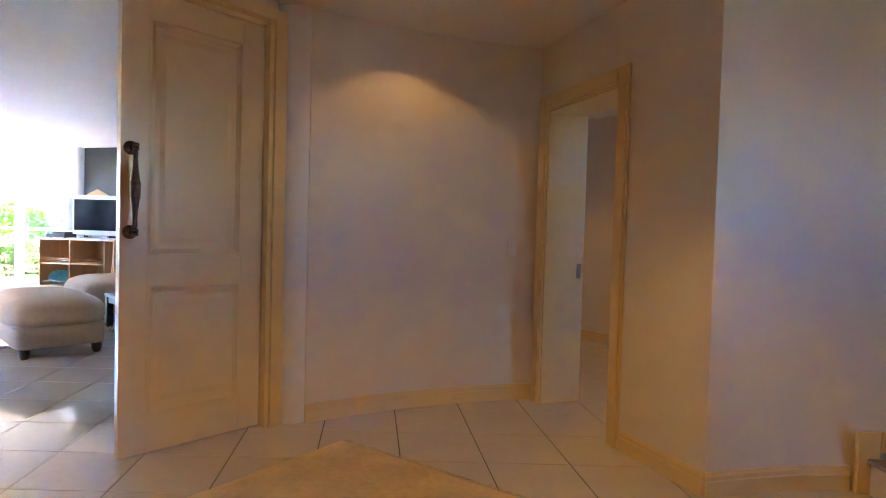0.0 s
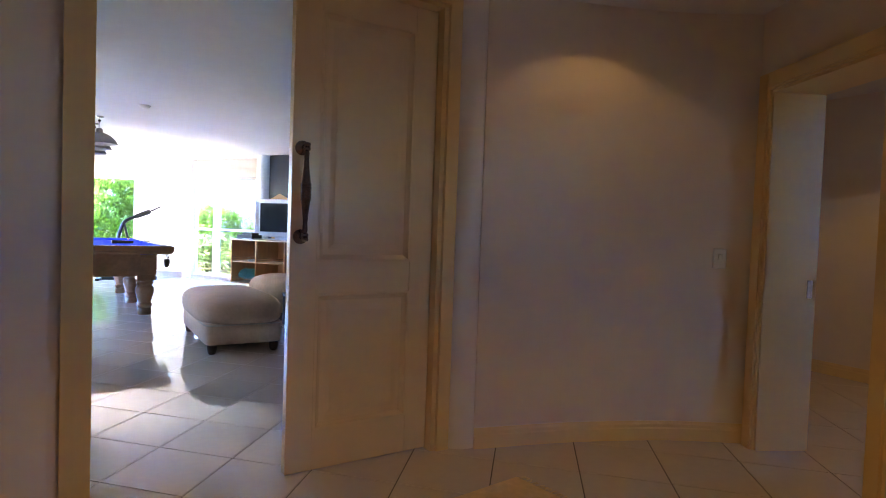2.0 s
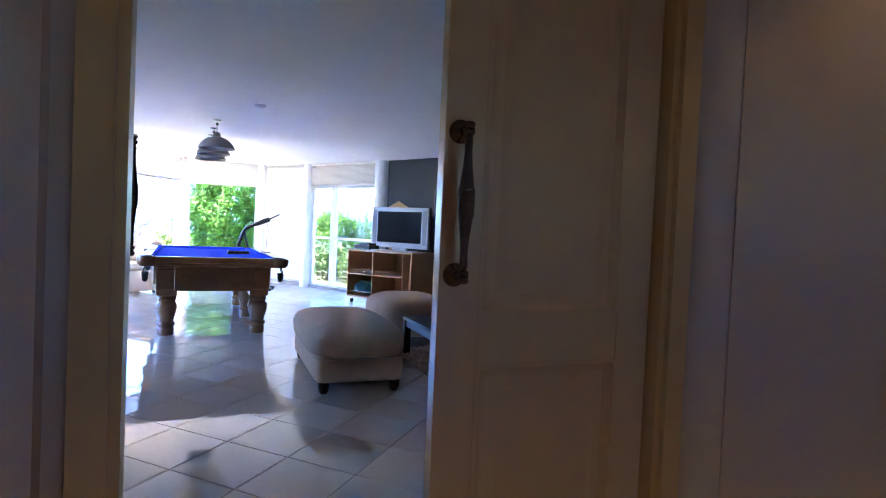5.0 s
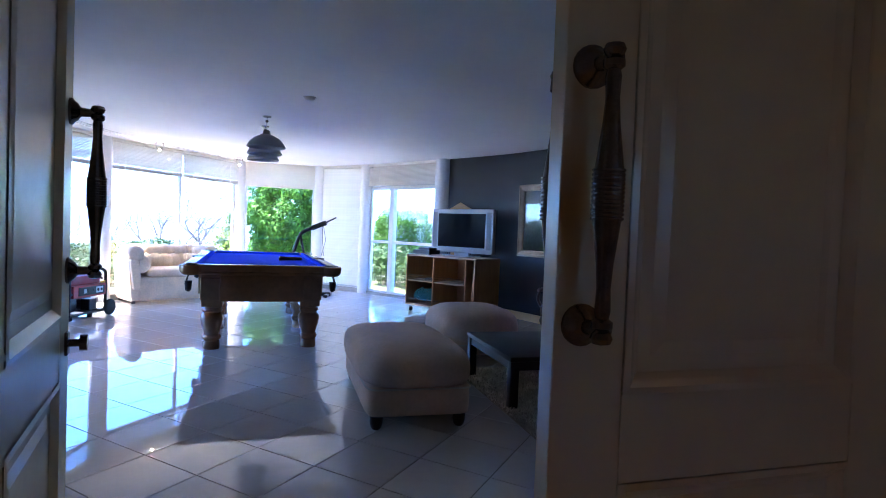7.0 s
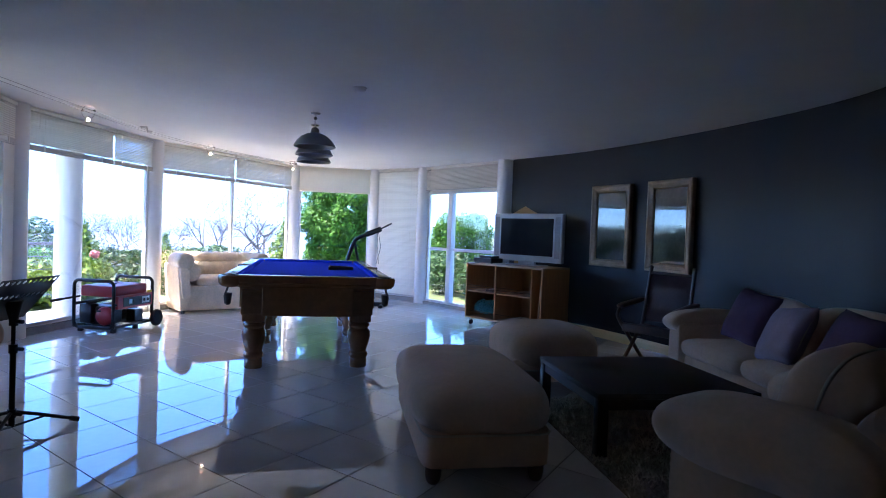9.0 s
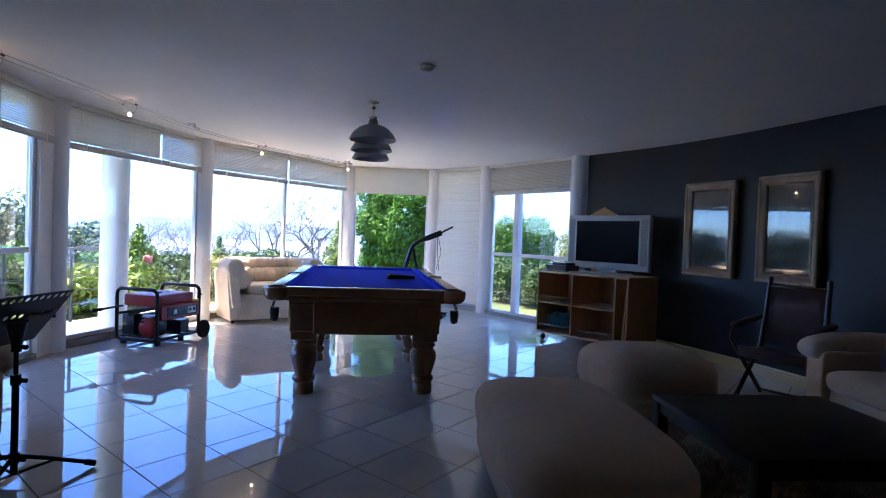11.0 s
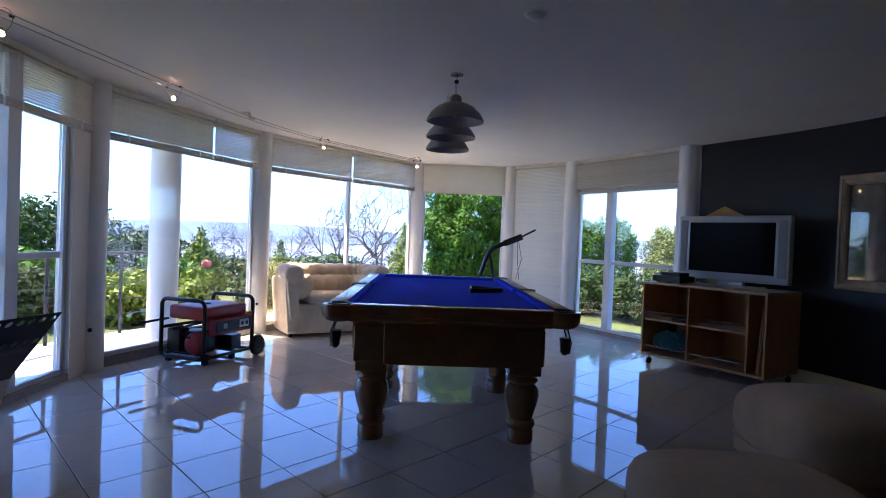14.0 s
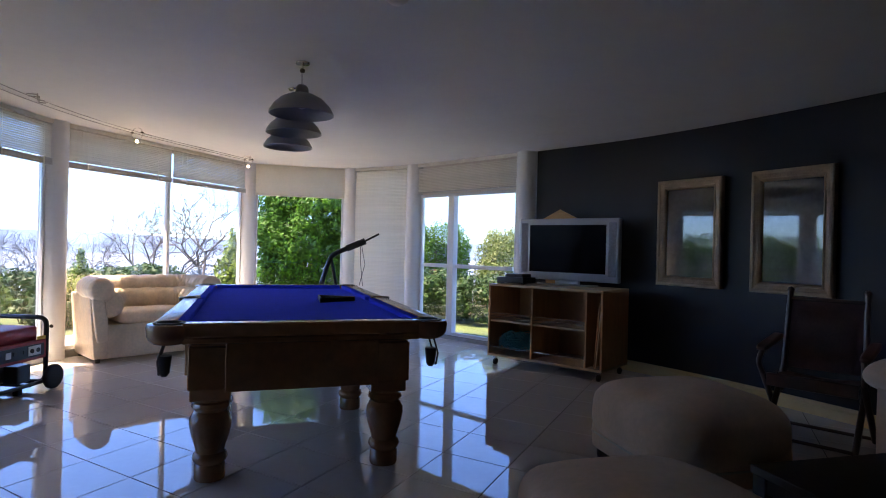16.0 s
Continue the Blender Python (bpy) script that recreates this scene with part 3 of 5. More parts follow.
# ---- plants ----
def leaf_mat(name, dark, light):
    m = bpy.data.materials.new(name)
    m.use_nodes = True
    n, l = m.node_tree.nodes, m.node_tree.links
    b = n["Principled BSDF"]
    b.inputs["Roughness"].default_value, b.inputs["Specular IOR Level"].default_value = 0.5, 0.2
    ge = n.new("ShaderNodeNewGeometry")
    mx = n.new("ShaderNodeMix")
    mx.data_type = "RGBA"
    mx.inputs[6].default_value, mx.inputs[7].default_value = (*dark, 1), (*light, 1)
    l.new(ge.outputs["Random Per Island"], mx.inputs[0])
    l.new(mx.outputs[2], b.inputs["Base Color"])
    tr = n.new("ShaderNodeBsdfTranslucent")
    l.new(mx.outputs[2], tr.inputs["Color"])
    ms = n.new("ShaderNodeMixShader")
    ms.inputs[0].default_value = 0.12
    l.new(b.outputs[0], ms.inputs[1]), l.new(tr.outputs[0], ms.inputs[2])
    l.new(ms.outputs[0], n["Material Output"].inputs["Surface"])
    return m


L_GREEN = leaf_mat("leaf_green", (0.022, 0.080, 0.008), (0.10, 0.27, 0.03))
L_TREE = leaf_mat("leaf_deep_green", (0.010, 0.046, 0.003), (0.095, 0.265, 0.012))
L_DARK = leaf_mat("leaf_dark", (0.018, 0.045, 0.012), (0.06, 0.12, 0.03))
L_YELLOW = leaf_mat("leaf_yellow_green", (0.05, 0.10, 0.010), (0.25, 0.33, 0.04))
L_PALE = leaf_mat("leaf_pale", (0.08, 0.12, 0.03), (0.32, 0.36, 0.13))
M_BARK = mat("bark", (0.085, 0.065, 0.05), 0.9, scale=14, vary=0.3, bump=0.5, bump_scale=40)
M_TWIG = mat("bare_twig_bark", (0.16, 0.13, 0.12), 0.9, scale=14, vary=0.3)
M_PETAL = leaf_mat("petal", (0.55, 0.12, 0.12), (0.75, 0.35, 0.30))


def crown_mesh(clumps, count, size, material, rng, upright=0.3, slim=0.5):
    """Leaves scattered through the outer shell of each clump (x, y, z, rx, ry, rz)."""
    vol = np.array([c[3] * c[4] + c[3] * c[5] for c in clumps])
    pick = rng.choice(len(clumps), count, p=vol / vol.sum())
    c = np.array(clumps)[pick]
    d = rng.normal(size=(count, 3))
    d /= np.linalg.norm(d, axis=1)[:, None]
    rad = 0.62 + 0.45 * rng.random(count) ** 0.6
    p = c[:, :3] + d * c[:, 3:] * rad[:, None]
    out = d + rng.normal(size=(count, 3)) * 0.45 + np.array((0, 0, upright))
    up = np.cross(out, rng.normal(size=(count, 3)))
    up /= np.linalg.norm(up, axis=1)[:, None]
    side = np.cross(up, out)
    side /= np.linalg.norm(side, axis=1)[:, None]
    s = size * (0.6 + 0.8 * rng.random(count))[:, None]
    verts = np.stack([p - up * s * 0.5, p + side * s * slim * 0.5, p + up * s * 0.6, p - side * s * slim * 0.5], 1).reshape(-1, 3)
    me = bpy.data.meshes.new("crown")
    me.from_pydata(verts.tolist(), [], np.arange(4 * count).reshape(-1, 4).tolist())
    me.materials.append(material)
    return me


def plant(name, label, x, y, top, r, material, count, size, seed, shape="round", category="tree", trunk=True):
    rng = np.random.default_rng(seed)
    g = land(x, y)
    h = top - g
    t = thing(name, label, category, pose(x, y, g - 0.03), "garden plants")
    clumps = []
    if shape == "cone":
        for k in range(26):
            f = (k + 0.5) / 26
            a = k * 2.4
            rr = r * (1 - f) * 0.75
            clumps.append((rr * 0.55 * math.cos(a), rr * 0.55 * math.sin(a), h * (0.06 + 0.88 * f), rr * 0.62 + 0.04, rr * 0.62 + 0.04, h * 0.09))
    else:
        n = {"round": 60, "tufted": 150}.get(shape, 22)
        for k in range(n):
            f = (k + 0.5) / n
            a = k * 2.399 + seed
            zz = 0.16 + 0.72 * f
            rr = r * math.sqrt(max(0.05, 1 - (2 * (zz - 0.5)) ** 2)) * (0.72 + 0.12 * rng.random())
            q = 0.10 + 0.09 * rng.random() if shape == "tufted" else 0.22 + 0.20 * rng.random()
            if shape == "tufted":
                rr *= 1.22 * (0.72 + 0.32 * rng.random())
            clumps.append((rr * 0.72 * math.cos(a), rr * 0.72 * math.sin(a), h * zz, r * q, r * q, h * (0.085 if shape == "tufted" else 0.15) * (0.7 + 0.6 * rng.random())))
    if trunk:
        part("trunk", tube(bmesh.new(), [(0, 0, 0), (0.03, 0.02, h * 0.25), (0.0, 0.05, h * 0.5), (0.04, 0.0, h * 0.8)], lambda q: 0.035 * h * (1 - 0.75 * q) * 0.7, 7), M_BARK, t, "", 60)
    place(new("crown", crown_mesh(clumps, count, size, material, rng)), t)
    return t


def bare_tree(x, y, top, seed, label="bare leafless tree with fine twigs"):
    rng = random.Random(seed)
    g = land(x, y)
    h = top - g
    t = thing("bare_tree", label, "tree", pose(x, y, g - 0.05), "bare trees")
    trunk_bm, limb_bm = bmesh.new(), bmesh.new()

    def grow(p, d, ln, r, level):
        pts, q = [p], p.copy()
        for k in range(3):
            d = (d + Vector((rng.uniform(-0.22, 0.22), rng.uniform(-0.22, 0.22), rng.uniform(-0.05, 0.16)))).normalized()
            q = q + d * ln / 3
            pts.append(q.copy())
        tube(trunk_bm if level == 0 else limb_bm, pts, lambda f: r * (1 - 0.45 * f), 5 if level < 2 else 3)
        if level < 5:
            for k in range(4 if level < 3 else 3):
                a = rng.uniform(0, 6.28)
                side = d.orthogonal().normalized()
                side.rotate(Matrix.Rotation(a, 3, d))
                grow(pts[rng.choice((2, 3, 3))], (d * 0.75 + side * rng.uniform(0.5, 0.95)).normalized(), ln * rng.uniform(0.58, 0.80), r * 0.56, level + 1)

    grow(Vector((0, 0, 0)), Vector((0, 0, 1)), h * 0.34, h * 0.0125, 0)
    part("trunk", trunk_bm, M_TWIG, t)
    part("limbs", limb_bm, M_TWIG, t)
    return t


plant("tree", "dense rounded bright green tree outside the window", -12.95, 14.75, 3.1, 1.95, L_TREE, 80000, 0.068, 3, "tufted")
plant("conifer", "yellow-green conifer outside the window", -12.7, 12.1, 1.6, 0.7, L_YELLOW, 4000, 0.09, 5, "cone")
plant("tree", "rounded green garden tree beyond the glazed door", -12.0, 18.6, 2.15, 1.35, L_TREE, 34000, 0.065, 7, "tufted")
plant("tree", "pale yellow-green garden tree in sunlight", -9.0, 17.4, 1.95, 1.25, L_PALE, 24000, 0.06, 9, "tufted")
plant("hedge_bush", "dark green clipped hedge bush", -10.3, 15.4, 0.85, 0.9, L_DARK, 4000, 0.09, 11, "low", "bush", False)
plant("hedge_bush", "dark green clipped hedge bush", -11.4, 15.6, 0.75, 0.9, L_DARK, 4000, 0.09, 12, "low", "bush", False)
plant("hedge_bush", "dark green hedge bush in shade near the glazed door", -8.3, 14.0, 0.80, 0.8, L_DARK, 5000, 0.075, 51, "low", "bush", False)
plant("hedge_bush", "dark green hedge bush in shade near the glazed door", -9.3, 14.3, 0.85, 0.8, L_DARK, 5000, 0.075, 52, "low", "bush", False)
plant("conifer", "pointed yellow-green conifer beside the veranda", -15.7, 9.0, 1.35, 0.85, L_YELLOW, 6000, 0.08, 13, "cone")
plant("conifer", "slim yellow-green conifer beside the veranda", -14.1, 10.0, 1.15, 0.42, L_YELLOW, 2500, 0.08, 14, "cone")
plant("shrub", "leafy bright green shrub beside the veranda", -13.0, 6.9, 0.62, 0.75, L_YELLOW, 2200, 0.11, 15, "low", "shrub", False)
plant("shrub", "dark green garden shrub", -17.6, 8.1, 1.35, 1.5, L_DARK, 5000, 0.11, 16, "low", "shrub", False)
plant("shrub", "dense green garden shrub", -18.8, 7.0, 1.95, 1.3, L_DARK, 5000, 0.12, 17, "round", "shrub", False)
plant("shrub", "dense green garden shrub", -18.4, 5.6, 1.9, 1.4, L_DARK, 5000, 0.12, 18, "round", "shrub", False)
plant("shrub", "dense green garden shrub", -17.0, 3.4, 2.0, 1.5, L_GREEN, 5000, 0.12, 19, "round", "shrub", False)
plant("shrub", "yellowish low garden shrub", -14.6, 5.6, 0.45, 0.9, L_YELLOW, 2500, 0.09, 20, "low", "shrub", False)
plant("shrub", "low olive green garden shrub", -16.5, 12.6, 0.75, 1.3, L_DARK, 4000, 0.1, 21, "low", "shrub", False)
plant("shrub", "low olive green garden shrub", -18.0, 10.6, 0.6, 1.5, L_DARK, 4000, 0.1, 22, "low", "shrub", False)
plant("shrub", "low pale green garden shrub", -19.5, 13.6, 0.55, 1.8, L_PALE, 4000, 0.11, 23, "low", "shrub", False)
plant("shrub", "dark green shrub close to the veranda", -12.2, 5.2, 0.75, 0.8, L_DARK, 3500, 0.09, 31, "low", "shrub", False)
plant("shrub", "dark green shrub close to the veranda", -13.4, 5.9, 0.95, 0.9, L_GREEN, 3500, 0.10, 32, "low", "shrub", False)
plant("shrub", "dark green shrub close to the veranda", -12.6, 4.0, 0.9, 0.9, L_DARK, 3500, 0.09, 33, "low", "shrub", False)
plant("shrub", "bright leafy shrub close to the veranda", -12.0, 6.6, 0.55, 0.55, L_YELLOW, 1600, 0.11, 34, "low", "shrub", False)
plant("shrub", "bright leafy shrub close to the veranda", -12.6, 7.5, 0.50, 0.55, L_YELLOW, 1600, 0.11, 35, "low", "shrub", False)
plant("shrub", "green shrub close to the veranda", -14.4, 8.0, 0.70, 0.8, L_GREEN, 3000, 0.10, 36, "low", "shrub", False)
plant("shrub", "green shrub close to the veranda", -13.2, 9.2, 0.45, 0.7, L_DARK, 2500, 0.09, 37, "low", "shrub", False)
plant("shrub", "green shrub close to the veranda", -14.0, 11.2, 0.60, 0.9, L_YELLOW, 3000, 0.09, 38, "low", "shrub", False)
rose = plant("rose_bush", "leafy rose bush with a pink bloom", -13.2, 8.05, 0.62, 0.42, L_YELLOW, 900, 0.09, 24, "low", "rose bush", False)
place(new("bloom", crown_mesh([(0.1, 0.05, 0.80, 0.07, 0.07, 0.06)], 160, 0.06, M_PETAL, np.random.default_rng(2), 0.3, 0.9)), rose)
for k, (x, y, top) in enumerate(((-20.4, 17.2, 4.4), (-23.4, 16.9, 3.6), (-18.6, 16.0, 3.9), (-30.2, 18.5, 2.4), (-22.6, 12.1, 2.3), (-28.7, 11.5, 2.3), (-16.4, 13.6, 2.6), (-26.5, 15.0, 2.2), (-25, 9.2, 2.2), (-19.5, 15.0, 3.2))):
    bare_tree(x, y, top, 40 + k)
# far woods and hills, their distance haze put into the colours
rng = np.random.default_rng(77)
cl = []
for k in range(420):
    a = rng.uniform(1.9, 3.9)
    d = rng.uniform(38, 150)
    x, y = -5 + d * math.cos(a), 6 + d * math.sin(a)
    r = rng.uniform(1.2, 3.2)
    cl.append((x, y, land(x, y) + r * 0.7, r, r, r * 0.8))
woods = new("far_woods", crown_mesh(cl, 30000, 0.75, leaf_mat("far_leaves", (0.06, 0.085, 0.06), (0.14, 0.16, 0.11)), rng, slim=0.8))
tagged(woods, "hazy scrubby woods on the falling land", "woods", kind="stuff")
cl = []
for k in range(700):
    a = rng.uniform(1.7, 4.0)
    d = 110 + 520 * rng.random() ** 1.5
    x, y = -5 + d * math.cos(a), 6 + d * math.sin(a)
    r = rng.uniform(3, 7)
    cl.append((x, y, land(x, y) + r * 0.6, r * 1.4, r * 1.4, r))
# the leaves' blue is painted-in haze for woods this far off
plain = new("plain_woods", crown_mesh(cl, 24000, 2.2, leaf_mat("plain_leaves_hazed", (0.07, 0.10, 0.12), (0.14, 0.18, 0.20)), rng, slim=0.9))
tagged(plain, "scattered woods on the far plain, haze blue painted in", "woods", kind="stuff")
# one blue for all the hills, standing in for the haze before them
M_HILL = mat("far_hills_hazed", (0.11, 0.18, 0.30), 1.0, scale=0.01, vary=0.25)
bm = bmesh.new()
rows_ = []
for rr, zz in ((1500, -30), (1900, 4), (2600, 26), (3200, -30)):
    rows_.append([bm.verts.new((rr * math.cos(1.2 + k * 0.03), rr * math.sin(1.2 + k * 0.03), zz + (22 * noise.noise((k * 0.11, rr * 0.01, 3)) if zz > 0 else 0))) for k in range(110)])
for a, b in zip(rows_, rows_[1:]):
    for k in range(109):
        bm.faces.new((a[k], a[k + 1], b[k + 1], b[k]))
tagged(part("backdrop", bm, M_HILL, smooth=60), "distant hills on the horizon, coloured haze blue", "hills", kind="structure")

# ---- soft shapes ----
def soft(bm, sx, sy, sz, m=None, e=4.0, ez=3.0, nu=36, nv=18, wrinkle=0.0, seed=0.0, pleats=None):
    """A stuffed block: a box with generously rounded edges and a full top. wrinkle: the height of its folds."""
    m = m or Matrix()
    f = lambda c, p: math.copysign(abs(c) ** (2 / p), c)
    rings = []
    for j in range(nv + 1):
        ph = -math.pi / 2 + math.pi * j / nv
        ring = []
        for i in range(nu):
            th = 2 * math.pi * i / nu
            p = Vector((f(math.cos(ph), ez) * f(math.cos(th), e) * sx / 2, f(math.cos(ph), ez) * f(math.sin(th), e) * sy / 2, f(math.sin(ph), ez) * sz / 2))
            if wrinkle:
                p *= 1 + wrinkle * (noise.noise((p.x * 7 + seed, p.y * 7, p.z * 7)) + 0.5 * noise.noise((p.x * 19 + seed, p.y * 19, p.z * 19)))
            if pleats:
                along_, count, deep = pleats
                q = p[along_] * count + 1.5 * noise.noise((p.x * 4 + seed, p.y * 4, p.z * 5))
                p *= 1 + deep * (abs(math.sin(q)) ** 0.6 - 0.6) * (0.6 + 0.8 * noise.noise((q, seed, 0.3)))
            ring.append(bm.verts.new(m @ p))
            if j in (0, nv):
                break
        rings.append(ring)
    for a, b in zip(rings, rings[1:]):
        for i in range(nu):
            k = (i + 1) % nu
            bm.faces.new(list(dict.fromkeys((a[i % len(a)], a[k % len(a)], b[k % len(b)], b[i % len(b)]))))
    return bm


def sofa_frame(x, y, dx, dy):
    """The pose of a seat: x along its width, y from its front to its back."""
    a = math.atan2(dy, dx)
    return pose(x, y, 0, 0, 0, math.degrees(a))


M_BEIGE = mat("beige_woven_cloth", (0.66, 0.46, 0.325), 0.9, scale=5, vary=0.10, bump=0.35, bump_scale=420, sheen=0.15)
M_PIPING = mat("pale_piping", (0.55, 0.47, 0.37), 0.8, scale=12, vary=0.1)
M_FOOT = mat("dark_stained_foot", (0.035, 0.018, 0.012), 0.35, scale=10, vary=0.3)
M_PLUM = mat("plum_cushion", (0.10, 0.055, 0.10), 0.85, scale=8, vary=0.12, bump=0.3, bump_scale=300)
M_MAUVE = mat("mauve_cushion", (0.36, 0.27, 0.30), 0.8, scale=8, vary=0.1, bump=0.3, bump_scale=300)
M_LEATHER = mat("tan_leather", (0.78, 0.60, 0.42), 0.40, scale=5, vary=0.16, bump=0.4, bump_scale=38, rough_vary=0.08)
M_BLACKWOOD = mat("black_wood", (0.014, 0.011, 0.010), 0.4, spec=0.3, scale=6, vary=0.3, stretch=(1, 8, 8))


def footstool(m, w, d, h, label, z0=0.20, round_top=2.9):
    """An upholstered stool: w across, d deep, with a plinth, a domed cushion and dark feet."""
    t = thing("footstool", label, "footstool", m, "beige footstools")
    part("base", soft(bmesh.new(), w, d, 0.21, pose(0, 0, 0.18), 14, 10, 48, 10), M_BEIGE, t, "", 60)
    part("cushion", soft(bmesh.new(), w * 1.13, d * 1.07, h - z0, pose(0, 0, z0 + (h - z0) / 2), 4.4, round_top, 56, 28, 0.012, 2), M_BEIGE, t, "plump domed cushion", 80)
    part("piping", tube(bmesh.new(), [(w * 0.505 * math.copysign(abs(math.cos(a)) ** 0.16, math.cos(a)), d * 0.503 * math.copysign(abs(math.sin(a)) ** 0.16, math.sin(a)), z0 + 0.062) for a in [2 * math.pi * k / 72 for k in range(72)]], 0.006, 6, True), M_PIPING, t, "", 60)
    for sx in (-1, 1):
        for sy in (-1, 1):
            part("foot", lathe(bmesh.new(), [(0.024, 0), (0.034, 0.012), (0.042, 0.045), (0.042, 0.08), (0.030, 0.085)], 16, pose(sx * (w / 2 - 0.07), sy * (d / 2 - 0.07), 0)), M_FOOT, t, "dark turned wooden bun foot", 40)
    return t


ang = math.degrees(math.atan2(0.71, 0.70))
footstool(pose(-3.53, 6.03, 0, 0, 0, ang), 0.68, 1.36, 0.515, "long beige upholstered footstool with dark bun feet")
footstool(pose(-3.85, 7.75, 0, 0, 0, ang), 0.74, 0.80, 0.525, "wide beige upholstered footstool with a domed top", 0.12, 3.0)


def rolled_arm(t, x, depth, h, r, side):
    """An arm: an upright padded panel under a fat roll that hangs over it on the outer side."""
    arm = part("arm", soft(bmesh.new(), 0.19, depth, h - r - 0.05, pose(x, depth / 2, 0.07 + (h - r - 0.07) / 2), 14, 12, 40, 10), M_BEIGE, t, "upholstered arm", 60)
    part("arm_roll", soft(bmesh.new(), 2 * r, depth + 0.05, 2 * r, pose(x + side * 0.05, depth / 2 - 0.02, h - r), 6, 2.15, 44, 22, 0.006, x), M_BEIGE, arm, "plump rolled arm top", 80)
    return arm


def sofa(m, w, d, seats, name, label, group="", arm_h=0.70, arm_r=0.125, plump=0.22):
    t = thing(name, label, "sofa" if seats > 1 else "armchair", m, group)
    part("base", soft(bmesh.new(), w - 0.2, d - 0.1, 0.26, pose(w / 2, d / 2, 0.20), 16, 12, 40, 8), M_BEIGE, t, "", 60)
    part("back", soft(bmesh.new(), w - 0.1, 0.24, 0.62, pose(w / 2, d - 0.13, 0.41, -8), 9, 5, 48, 18), M_BEIGE, t, "", 70)
    part("back_roll", tube(bmesh.new(), [(0.1 + (w - 0.2) * k / 8, d - 0.06, 0.70) for k in range(9)], 0.085, 14), M_BEIGE, t, "", 60)
    rolled_arm(t, 0.10, d - 0.06, arm_h, arm_r, -1)
    rolled_arm(t, w - 0.10, d - 0.06, arm_h, arm_r, 1)
    sw = (w - 0.36) / seats
    for k in range(seats):
        x = 0.18 + sw * (k + 0.5)
        c = part("seat_cushion", soft(bmesh.new(), sw - 0.01, d - 0.26, 0.19, pose(x, (d - 0.26) / 2 - 0.01, 0.395), 9, 3.2, 44, 16, 0.01, k), M_BEIGE, t, "", 80)
        part("back_cushion", soft(bmesh.new(), sw - 0.02, plump, 0.46, pose(x, d - 0.19 - plump / 2, 0.64, -14), 5, 3, 40, 18, 0.02, k + 4), M_BEIGE, t, "plump back cushion", 80)
        m2 = pose(x, d - 0.19 - plump / 2, 0.64, -14)
        part("piping", tube(bmesh.new(), [m2 @ Vector(((sw - 0.02) / 2 * math.copysign(abs(math.cos(a)) ** 0.66, math.cos(a)), 0, 0.232 * math.copysign(abs(math.sin(a)) ** 0.66, math.sin(a)))) for a in [2 * math.pi * q / 60 for q in range(60)]], 0.007, 6, True), M_PIPING, t, "", 60)
    for x in (0.10, w - 0.10):
        for y in (0.08, d - 0.12):
            part("foot", lathe(bmesh.new(), [(0.024, 0), (0.034, 0.012), (0.040, 0.05), (0.036, 0.085)], 14, pose(x, y, 0)), M_FOOT, t, "dark turned wooden bun foot", 40)
    return t


S_M = sofa_frame(-2.94, 8.38, 0.665, -0.745)
sofa(S_M, 2.0, 0.86, 2, "sofa", "beige upholstered sofa with rolled arms and scatter cushions", "beige suite")
A_M = pose(-1.85, 6.55, 0, 0, 0, -108)
sofa(A_M, 1.08, 0.82, 1, "armchair", "beige upholstered armchair with broad rolled arms", "beige suite", 0.70, 0.16, 0.34)
sofa(pose(-6.30, 3.58, 0, 0, 0, 78), 0.86, 0.62, 1, "armchair", "beige upholstered armchair with rolled arms near the windows", "beige suite", 0.60, 0.11, 0.16)


def pillow(s, th):
    """A square scatter cushion with pointed corners and a full middle."""
    bm, n = bmesh.new(), 16
    for side in (-1, 1):
        g = []
        for i in range(n + 1):
            row = []
            for j in range(n + 1):
                u, v = 2 * i / n - 1, 2 * j / n - 1
                k = max(0.0, (1 - u ** 4) * (1 - v ** 4)) ** 0.55
                pinch = 1 - 0.06 * (1 - abs(u)) * abs(v) - 0.06 * (1 - abs(v)) * abs(u)
                row.append(bm.verts.new((u * s / 2 * pinch, side * (0.004 + th / 2 * k * (1 + 0.12 * noise.noise((u * 3, v * 3, side)))), v * s / 2 * pinch)))
            g.append(row)
        for i in range(n):
            for j in range(n):
                bm.faces.new((g[i][j], g[i + 1][j], g[i + 1][j + 1], g[i][j + 1]))
    bmesh.ops.remove_doubles(bm, verts=bm.verts, dist=0.009)
    return bm


def cushion(m, material, label, s=0.44):
    t = thing("scatter_cushion", label, "cushion", m, "scatter cushions")
    part("cover", pillow(s, 0.17), material, t, "", 80)
    part("piping", tube(bmesh.new(), [(s * 0.47 * math.copysign(abs(math.cos(a)) ** 0.35, math.cos(a)), 0, s * 0.47 * math.copysign(abs(math.sin(a)) ** 0.35, math.sin(a))) for a in [2 * math.pi * q / 40 for q in range(40)]], 0.006, 6, True), M_PIPING, t, "", 60)
    return t


cushion(S_M @ pose(0.52, 0.42, 0.69, -24, 6, 4), M_PLUM, "dark plum square cushion resting on the sofa")
cushion(S_M @ pose(1.12, 0.28, 0.65, -28, -8, -6), M_MAUVE, "pale mauve square cushion resting on the sofa")
cushion(S_M @ pose(1.62, 0.36, 0.66, -26, 5, -3), M_PLUM, "dark plum square cushion resting on the sofa")


